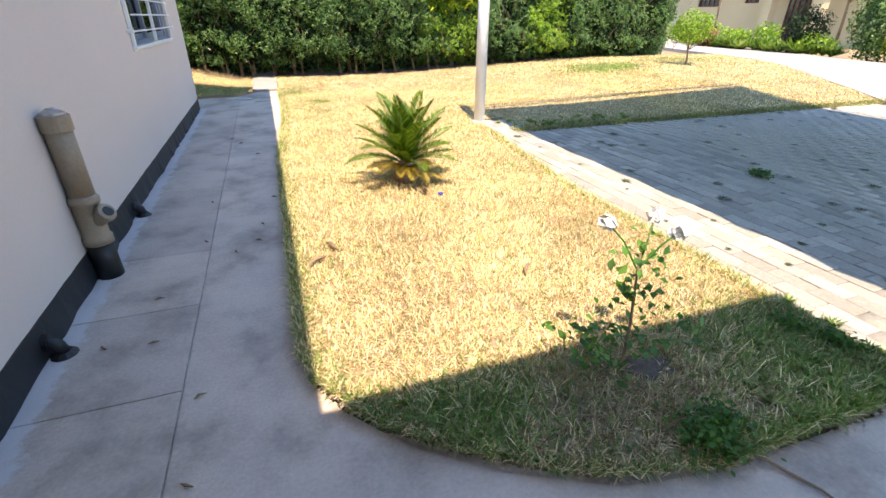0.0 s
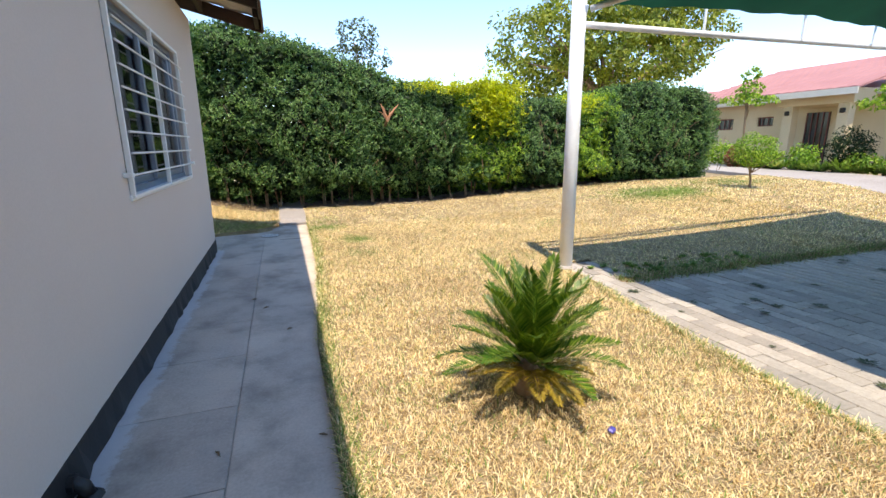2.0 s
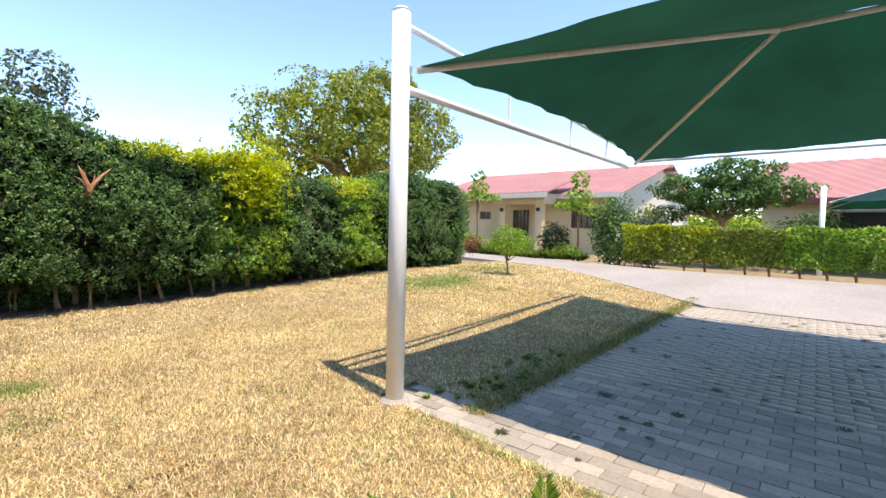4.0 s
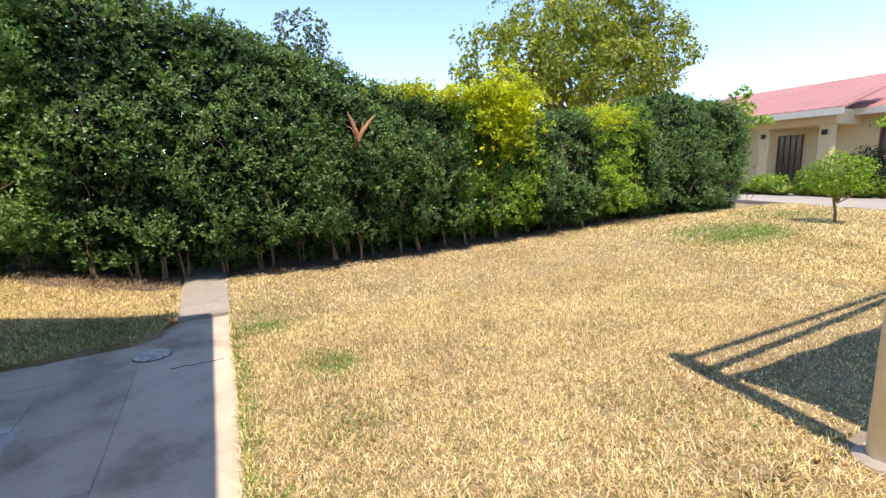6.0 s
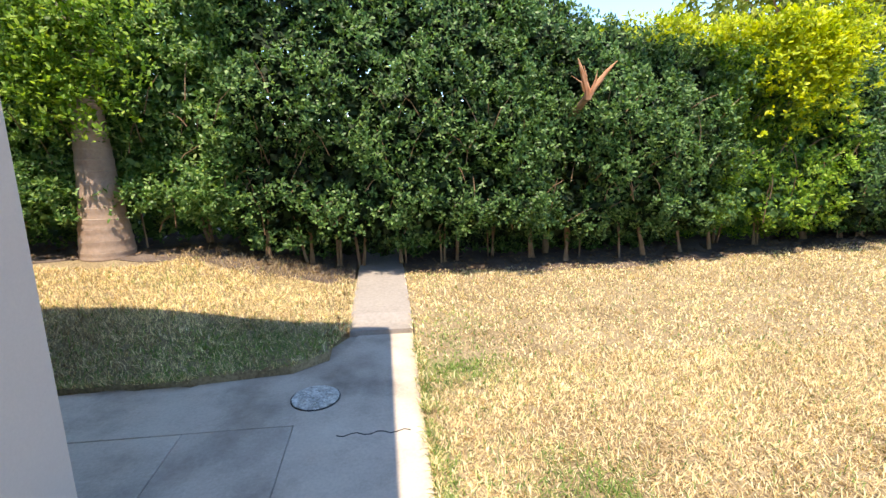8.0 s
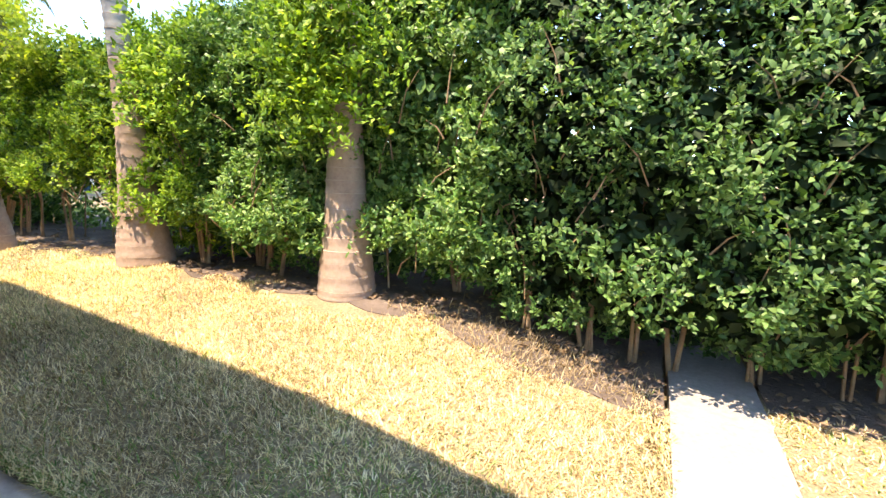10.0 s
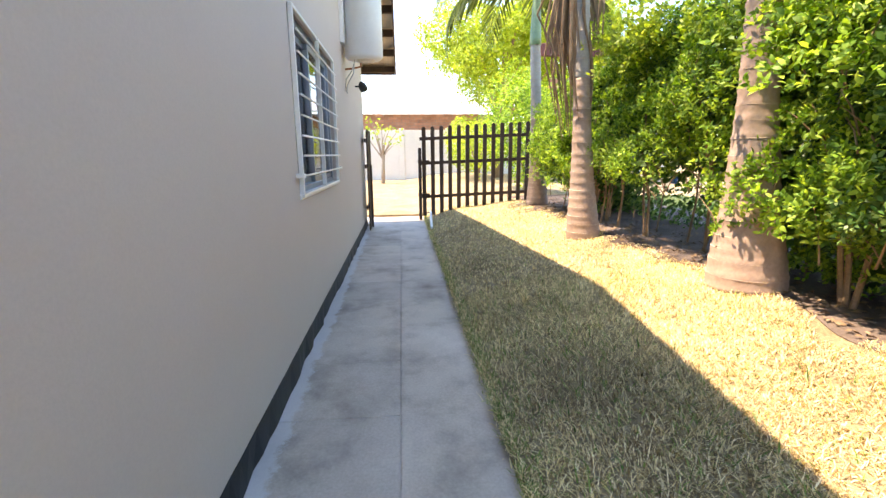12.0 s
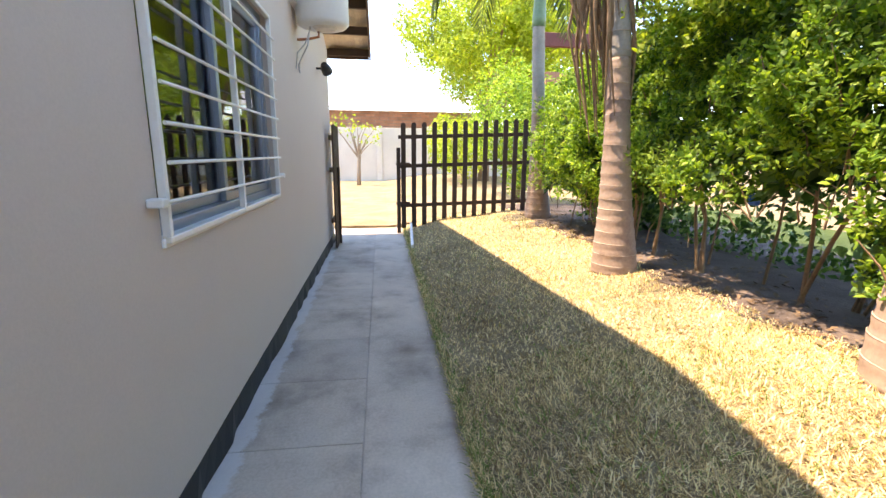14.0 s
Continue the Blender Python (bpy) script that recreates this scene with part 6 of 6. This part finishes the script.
def clipped_row(x, ya, yb, h, depth, leaf, seed, label):
    r = np.random.default_rng(seed)
    y0 = (ya + yb) / 2
    t = thing("hedge_shrub", (x, y0, gz(x, y0)), label, "hedge", "clipped hedge across the drive")
    n = int((yb - ya) * h * 2600)
    p = np.stack([r.uniform(-depth / 2, depth / 2, n), r.uniform(ya - y0, yb - y0, n), r.uniform(0.22, h, n)], -1)
    p[:, 0] = np.where(r.uniform(0, 1, n) < 0.7, -depth / 2 + np.abs(r.normal(0, 0.1, n)), p[:, 0])
    p += 0.08 * lump(seed, p, 3.0)[:, None]
    gold = (leaf is YELLOW_LEAF) & (r.uniform(0, 1, n) < 0.15 + 0.6 * rise(p[:, 2] + 0.25 * lump(seed + 1, p, 4.0), 0.5, 1.1))
    for name, pick, tone, tip in (("foliage", ~gold, TREE_LEAF if leaf is YELLOW_LEAF else leaf, ""), ("golden_tips", gold, YELLOW_LEAF, "bright golden leaf tips")):
        if pick.any():
            link_mesh(name, leaves(name, p[pick], np.tile([-1.0, 0, 0.6], (pick.sum(), 1)), 0.085, tone, r, 0.7, 0.55), None, t, tip, "stuff" if tip else "")
    for k in range(int((yb - ya) * 2)):
        y = ya - y0 + (k + 0.5) / 2
        part("stem", tubed([(0, y, -0.05), (0.05, y + 0.05, 0.3), (0.0, y + 0.15, 0.7)], [0.03, 0.025, 0.015], 6), BARK, t)


for i, (a, b) in enumerate(((6.9, 7.9), (5.6, 6.9), (4.2, 5.6), (2.6, 4.2), (0.5, 2.6))):
    clipped_row(14.0, a, b, 1.18, 0.8, YELLOW_LEAF if i in (0, 1) else (TREE_LEAF if i == 2 else HEDGE_BRIGHT), 70 + i, ("golden clipped hedge along the drive" if i < 2 else "green clipped hedge along the drive"))


def bush(at, radii, count, size, leaf, label, seed, name="shrub"):
    r = np.random.default_rng(seed)
    x, y = at
    v = r.normal(0, 1, (count, 3))
    v /= np.linalg.norm(v, axis=1)[:, None]
    p = v * np.array(radii) * (r.uniform(0.5, 1, count) * (1 + 0.25 * lump(seed, v, 3)))[:, None]
    p[:, 2] += radii[2] * 0.85
    ob = link_mesh(name, leaves("foliage", p, v + np.array([0, 0, 0.4]), size, leaf, r, 0.7, 0.55), None)
    ob.location = (x, y, gz(x, y))
    return tagged(ob, label, "shrub", "shrubs before the neighbour's house")


bush((14.6, 8.5), (0.8, 0.75, 1.15), 5200, 0.09, HEDGE_LEAF, "tall dark green shrub at the end of the clipped hedge", 80)
bush((14.9, 7.6), (0.6, 0.8, 0.9), 2500, 0.1, GREY_LEAF, "feathery grey-green shrub by the drive", 81)
# takes the near-black leaf that was coloured for shade inside the hedge
bush((15.2, 10.8), (0.5, 0.6, 0.72), 2600, 0.08, HEDGE_SHADE_LEAF, "dark cloud-clipped shrub before the neighbour's house", 82)
bush((15.0, 10.3), (0.35, 0.6, 0.3), 900, 0.09, HEDGE_BRIGHT, "low green border plant beside the drive", 83)
bush((15.2, 12.0), (0.4, 0.5, 0.45), 900, 0.1, HEDGE_BRIGHT, "low green border plant beside the drive", 84)
bush((15.4, 13.2), (0.4, 0.6, 0.35), 900, 0.1, HEDGE_BRIGHT, "low green border plant beside the drive", 85)
bush((16.6, 16.3), (0.5, 1.6, 0.5), 2500, 0.1, HEDGE_BRIGHT, "low clipped hedge before the house", 86)
bush((15.3, 14.4), (0.3, 0.4, 0.4), 500, 0.12, PINK_LEAF, "russet spiky border plant", 87)
bush((18.5, 8.6), (1.0, 1.0, 1.1), 3000, 0.12, TREE_LEAF, "loose green shrub beside the gable", 88)
bush((19.0, 6.2), (1.0, 1.6, 1.0), 3500, 0.12, HEDGE_BRIGHT, "loose green shrub behind the clipped hedge", 89)
bush((18.6, 3.6), (0.9, 1.2, 1.0), 3000, 0.12, HEDGE_LEAF, "dark shrub before the far house", 90)
rr = random.Random(9)
for k in range(26):
    y = 9.6 + k * 0.2
    x = 14.75 + 0.12 * (y - 9.6) + rr.uniform(-0.2, 0.3)
    weed("tuft", (x, y, gz(x, y)), rr.uniform(0.5, 0.9), "strappy green border plant beside the drive", WEED_LEAF, rr.uniform(0, 6))

far_port = copy_thing(port, pose(16.3, 3.5, -0.1))
tagged(far_port, "white steel carport with a green net across the drive")

# woods and roofs far off, closing the horizon
r = np.random.default_rng(99)
pts, nrm = [], []
for k in range(150):
    a = k / 150 * 2 * math.pi + r.uniform(-0.02, 0.02)
    d = r.uniform(55, 80)
    c = np.array([math.cos(a) * d, math.sin(a) * d, 2.2])
    v = r.normal(0, 1, (170, 3))
    v /= np.linalg.norm(v, axis=1)[:, None]
    pts.append(c + v * np.array([3.2, 3.2, r.uniform(1.2, 2.4)]) * r.uniform(0.6, 1, (170, 1)))
    nrm.append(v)
far_woods = link_mesh("far_woods", leaves("far_woods", np.concatenate(pts), np.concatenate(nrm), 0.9, TREE_LEAF, r, 0.6, 0.7), None)
tagged(far_woods, "distant line of trees", "trees", kind="stuff")

# ---- grass blades ----


def blades(name, label, x, y, keep, height, width, material, rng):
    p = np.stack([x, y, x * 0], -1)
    keep = keep & (((x - 1.27) / 0.15) ** 2 + ((y - 1.5) / 0.09) ** 2 > 0.1 + 0.9 * rng.uniform(0, 1, len(x)))
    keep = keep & (lump(13, p, 14.0) + 0.7 * lump(14, p, 31.0) + rng.normal(0, 0.35, len(x)) > -0.7)
    x, y = x[keep], y[keep]
    n = len(x)
    z = ground_z(x, y) - 0.004
    a, lean = rng.uniform(0, 2 * np.pi, n), np.abs(rng.normal(1.25, 0.36, n))
    h = height * rng.uniform(0.5, 1.3, n)
    p = np.stack([x, y, z], -1)
    w = np.stack([-np.sin(a), np.cos(a), np.zeros(n)], -1) * (width * rng.uniform(0.6, 1.3, n))[:, None]
    tip = p + np.stack([np.cos(a) * h * np.sin(lean), np.sin(a) * h * np.sin(lean), h * np.abs(np.cos(lean)) + 0.006], -1)
    mid = (p + tip) / 2 + np.array([0, 0, 0.006])
    v = np.stack([p - w, p + w, mid + w * 0.8, tip, mid - w * 0.8], 1).reshape(-1, 3)
    i = np.arange(n)[:, None] * 5
    f = np.concatenate([i + np.array([[0, 1, 2]]), i + np.array([[0, 2, 4]]), i + np.array([[4, 2, 3]])], 0)
    tagged(link_mesh(name, array_mesh(name, v, f, material), None), label, "grass", kind="stuff")


def lawn_points(x0, x1, y0, y1, per_m2, rng):
    n = int((x1 - x0) * (y1 - y0) * per_m2)
    return rng.uniform(x0, x1, n), rng.uniform(y0, y1, n)


g = np.random.default_rng(5)


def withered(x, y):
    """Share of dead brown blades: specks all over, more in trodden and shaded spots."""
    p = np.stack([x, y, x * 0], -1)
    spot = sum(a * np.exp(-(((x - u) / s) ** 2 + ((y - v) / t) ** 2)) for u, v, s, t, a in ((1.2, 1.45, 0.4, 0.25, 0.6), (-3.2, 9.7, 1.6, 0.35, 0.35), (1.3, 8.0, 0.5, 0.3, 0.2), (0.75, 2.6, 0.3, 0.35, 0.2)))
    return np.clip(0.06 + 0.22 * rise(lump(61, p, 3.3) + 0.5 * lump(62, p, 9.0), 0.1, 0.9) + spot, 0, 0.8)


LE = np.array([[y, left_edge(y)] for y in np.arange(1.0, 11.5, 0.05)])
RE = np.array([[y, right_edge(y)] for y in np.arange(1.0, 11.5, 0.02)])


def on_east(x, y):
    lawn_a = (x > np.interp(y, LE[:, 0], LE[:, 1]) - 0.015) & (x < np.interp(y, RE[:, 0], RE[:, 1]) + 0.02) & (y > 1.07)
    return (lawn_a | ((x > 2.93) & (x < 10.1) & (y > 5.38) & (y < 6.12))) & (y < 11.1 + 0.06 * np.sin(x * 3) + 0.15 * lump(43, np.stack([x, y, x * 0], -1), 8.0))


def on_north(x, y):
    return (y > np.interp(x, [-12, -1.0, -0.48, -0.3, -0.2], [9.2, 9.21, 9.28, 9.44, 9.75])) & (x < -0.19) & (y < 11.05 - 0.17 * rise(x, -3.3, -1.6) + 0.1 * np.sin(x * 2.1) + 0.22 * lump(41, np.stack([x, y, x * 0], -1), 9.0)) & ~(((x + 2.3) ** 2 / 0.4 + (y - 11.0) ** 2 / 0.07) < 1 + 0.5 * lump(42, np.stack([x, y, x * 0], -1), 12.0))


def greener(x, y):
    p = np.stack([x, y, x * 0], -1)
    edge = np.clip(1 - (x - np.interp(y, LE[:, 0], LE[:, 1])) / 0.12, 0, 1) * (y < 9)
    spot = sum(a * np.exp(-(((x - u) / s) ** 2 + ((y - v) / t) ** 2)) for u, v, s, t, a in ((6.9, 9.2, 0.8, 0.55, 1.6), (0.45, 9.15, 0.25, 0.22, 0.9), (0.78, 8.08, 0.17, 0.18, 0.9), (0.5, 9.7, 0.3, 0.25, 0.4), (2.05, 1.35, 0.4, 0.35, 0.9), (0.45, 1.5, 0.3, 0.14, 1.4), (3.8, 5.55, 1.2, 0.14, 0.6), (-0.7, 9.5, 0.8, 0.25, 0.6), (9.5, 9.8, 0.9, 0.6, 0.6), (0.7, 7.3, 0.2, 0.2, 0.35)))
    return np.clip(0.07 + 0.10 * (lump(3, p, 2.2) > 0.35) + 0.5 * edge + spot + 0.04 * (x < -0.2) + 0.1 * ((y < 1.7) & (x > -0.2)), 0, 0.95)


for x0, x1, y0, y1, dens, ht, wd in ((0.0, 2.55, 1.0, 4.2, 14000, 0.04, 0.002), (0.0, 2.6, 4.2, 7.0, 11000, 0.04, 0.0022), (0.05, 4.2, 7.0, 9.2, 11500, 0.038, 0.0021), (2.5, 6.5, 5.35, 7.0, 3800, 0.03, 0.0032), (0.05, 5.5, 9.2, 11.1, 3600, 0.03, 0.0034), (4.2, 7.5, 7.0, 9.2, 4600, 0.034, 0.0034), (5.5, 12.4, 5.35, 11.2, 2000, 0.036, 0.0055)):
    x, y = lawn_points(x0, x1, y0, y1, dens, g)
    ok = on_east(x, y)
    green = g.uniform(0, 1, len(x)) < greener(x, y)
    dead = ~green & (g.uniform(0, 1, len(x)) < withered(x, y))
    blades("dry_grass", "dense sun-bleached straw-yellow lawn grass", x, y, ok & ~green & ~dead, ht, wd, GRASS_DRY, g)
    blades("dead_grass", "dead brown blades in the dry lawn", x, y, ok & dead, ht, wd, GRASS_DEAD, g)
    blades("green_grass", "scattered green blades in the dry lawn", x, y, ok & green, ht * 1.3, wd, GRASS_GREEN, g)
for x0, x1, dens, ht, wd in ((-5.4, -0.15, 11000, 0.04, 0.0024), (-7.6, -5.4, 4200, 0.034, 0.0036), (-10.9, -7.6, 2200, 0.033, 0.0045)):
    x, y = lawn_points(x0, x1, 9.15, 11.15, dens, g)
    ok = on_north(x, y)
    green = g.uniform(0, 1, len(x)) < np.clip(greener(x, y) - 0.05 + 0.2 * (y < 9.3), 0, 1)
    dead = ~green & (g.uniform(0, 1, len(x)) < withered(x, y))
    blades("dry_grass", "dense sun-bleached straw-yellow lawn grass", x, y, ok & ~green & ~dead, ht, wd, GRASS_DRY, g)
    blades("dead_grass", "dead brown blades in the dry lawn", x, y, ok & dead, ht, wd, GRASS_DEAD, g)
    blades("green_grass", "scattered green blades in the dry lawn", x, y, ok & green, ht * 1.3, wd, GRASS_GREEN, g)

# longer blades hanging over the lawn's edges, and coarse grass where it is shaded
n = 9000
yy = np.concatenate([np.arange(1.08, 2.1, 0.002), np.arange(2.1, 9.6, 0.01)])
xx = np.interp(yy, LE[:, 0], LE[:, 1])
run = np.concatenate([[0], np.cumsum(np.hypot(np.diff(xx), np.diff(yy)))])
t = g.uniform(0, run[-1], n)
ex, ey = np.interp(t, run, xx) + g.normal(0.004, 0.014, n), np.interp(t, run, yy) + g.normal(0, 0.012, n)
every = np.ones(n, bool)
pick = g.uniform(0, 1, n) < 0.45
blades("edge_grass", "ragged blades hanging over the path's edge", ex, ey, pick, 0.045, 0.002, GRASS_GREEN, g)
blades("edge_grass", "ragged blades hanging over the path's edge", ex, ey, ~pick, 0.045, 0.002, GRASS_DRY, g)
ex = g.uniform(1.2, 2.15, 3500)
ey = 1.09 + np.abs(g.normal(0, 0.02, 3500))
blades("edge_grass", "ragged green blades over the concrete's edge", ex, ey, ex > 0, 0.05, 0.002, GRASS_GREEN, g)
ey = g.uniform(1.2, 5.4, 6000)
ex = np.interp(ey, RE[:, 0], RE[:, 1]) + g.normal(0.0, 0.025, 6000)
pick = g.uniform(0, 1, 6000) < 0.5
blades("edge_grass", "ragged blades creeping over the brick strip", ex, ey, pick, 0.05, 0.0022, GRASS_GREEN, g)
blades("edge_grass", "ragged blades creeping over the brick strip", ex, ey, ~pick, 0.05, 0.0022, GRASS_DRY, g)
ex = g.uniform(-10.8, -1.0, 9000)
ey = 9.225 + g.normal(0.005, 0.018, 9000)
pick = g.uniform(0, 1, 9000) < 0.4
blades("edge_grass", "ragged blades over the edge of the side path", ex, ey, pick, 0.045, 0.0024, GRASS_GREEN, g)
blades("edge_grass", "ragged blades over the edge of the side path", ex, ey, ~pick, 0.045, 0.0024, GRASS_DRY, g)
for x0, x1, y0, y1, dens in ((0.0, 2.2, 1.08, 1.75, 7000), (-5.5, -1.5, 9.22, 10.1, 3800)):
    x, y = lawn_points(x0, x1, y0, y1, dens, g)
    ok = on_east(x, y) | on_north(x, y)
    pick = g.uniform(0, 1, len(x)) < 0.06 + 0.7 * greener(x, y)
    blades("coarse_grass", "coarse tangled grass in the shade", x, y, ok & pick, 0.065, 0.0032, GRASS_GREEN, g)
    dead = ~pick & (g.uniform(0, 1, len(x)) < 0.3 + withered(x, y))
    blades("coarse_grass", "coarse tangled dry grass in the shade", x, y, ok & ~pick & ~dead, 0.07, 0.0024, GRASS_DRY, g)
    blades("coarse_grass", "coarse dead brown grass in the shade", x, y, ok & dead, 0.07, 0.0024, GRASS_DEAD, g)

# dry fringe between the lawn and the paving
ex, ey = g.uniform(2.75, 10.0, 16000), 5.36 + g.normal(0, 0.055, 16000) + 0.03 * np.sin(g.uniform(0, 6.28, 16000))
pick = g.uniform(0, 1, 16000) < 0.45
blades("edge_grass", "ragged grass fringe over the edge of the paving", ex, ey, pick, 0.06, 0.003, GRASS_GREEN, g)
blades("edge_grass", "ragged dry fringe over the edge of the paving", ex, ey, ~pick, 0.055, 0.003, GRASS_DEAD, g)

# dry cuttings raked up under the hedge beside the stout palm
ex, ey = g.normal(-1.0, 0.5, 2200), g.normal(10.98, 0.16, 2200)
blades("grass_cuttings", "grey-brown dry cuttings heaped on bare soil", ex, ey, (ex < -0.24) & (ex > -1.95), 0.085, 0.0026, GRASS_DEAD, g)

# fallen leaves on the soil under the hedge
n = 3000
x, y = g.uniform(-10.5, 9.8, n), 10.98 + np.abs(g.normal(0, 0.45, n))
ok = (np.abs(x) > 0.3) & (y < 12.6)
p = np.stack([x, y, ground_z(x, y) + 0.016], -1)[ok]
tagged(link_mesh("leaf_litter", leaves("leaf_litter", p, np.tile([0, 0, 1.0], (len(p), 1)), 0.05, DRY_FROND, g, 0.25, 0.5), None), "dry brown leaves scattered on the soil", "leaves", kind="stuff")

# ---- paving bricks ----
BW, BL, J = 0.108, 0.218, 0.003
me = bpy.data.meshes.new("brick")
b = boxed((0, 0, -0.04), (BW - J, BL - J, 0.0), 0.004)
b.to_mesh(me)
b.free()
me.materials.append(PAVER)
rest_v, rest_f, count = [], [], 0
corner = np.array([(0, 0, -0.03), (BW - J, 0, -0.03), (BW - J, BL - J, -0.03), (0, BL - J, -0.03), (0.004, 0.004, 0), (BW - J - 0.004, 0.004, 0), (BW - J - 0.004, BL - J - 0.004, 0), (0.004, BL - J - 0.004, 0)])
sides = np.array([(4, 5, 6, 7), (0, 1, 5, 4), (1, 2, 6, 5), (2, 3, 7, 6), (3, 0, 4, 7)])
pr = random.Random(6)
cells = []
for i in range(66):
    for j in range(42):
        x, y = 2.2 + i * BW, -2.9 + j * BL + (BL / 2 if i % 2 else 0)
        if (y + BL > 5.4 and (x > 2.85 or y + BL > 6.1)) or (y > 1.0 and x < right_edge(min(y + 0.1, 5.4)) - 0.04) or (y > 5.0 and x > 9.2):
            continue
        cells.append((x, y))
cells.sort(key=lambda c: (c[0] - 2.4) ** 2 * 2.0 + (c[1] - 3.9) ** 2)
for x, y in cells:
    z = gz(x + BW / 2, y + BL / 2) - 0.002 + pr.uniform(-0.003, 0.003)
    if count < 300:
        ob = new("brick", me)
        ob.parent = paving
        ob.location = (x, y, z)
        ob.rotation_euler = (pr.uniform(-0.008, 0.008), pr.uniform(-0.01, 0.01), pr.uniform(-0.01, 0.01))
    else:
        rest_f.append(sides + 8 * (count - 300))
        rest_v.append(corner + np.array([x, y, z]))
    count += 1
rest = link_mesh("bricks", array_mesh("bricks", np.concatenate(rest_v), np.concatenate(rest_f), PAVER), None, paving, kind="stuff")
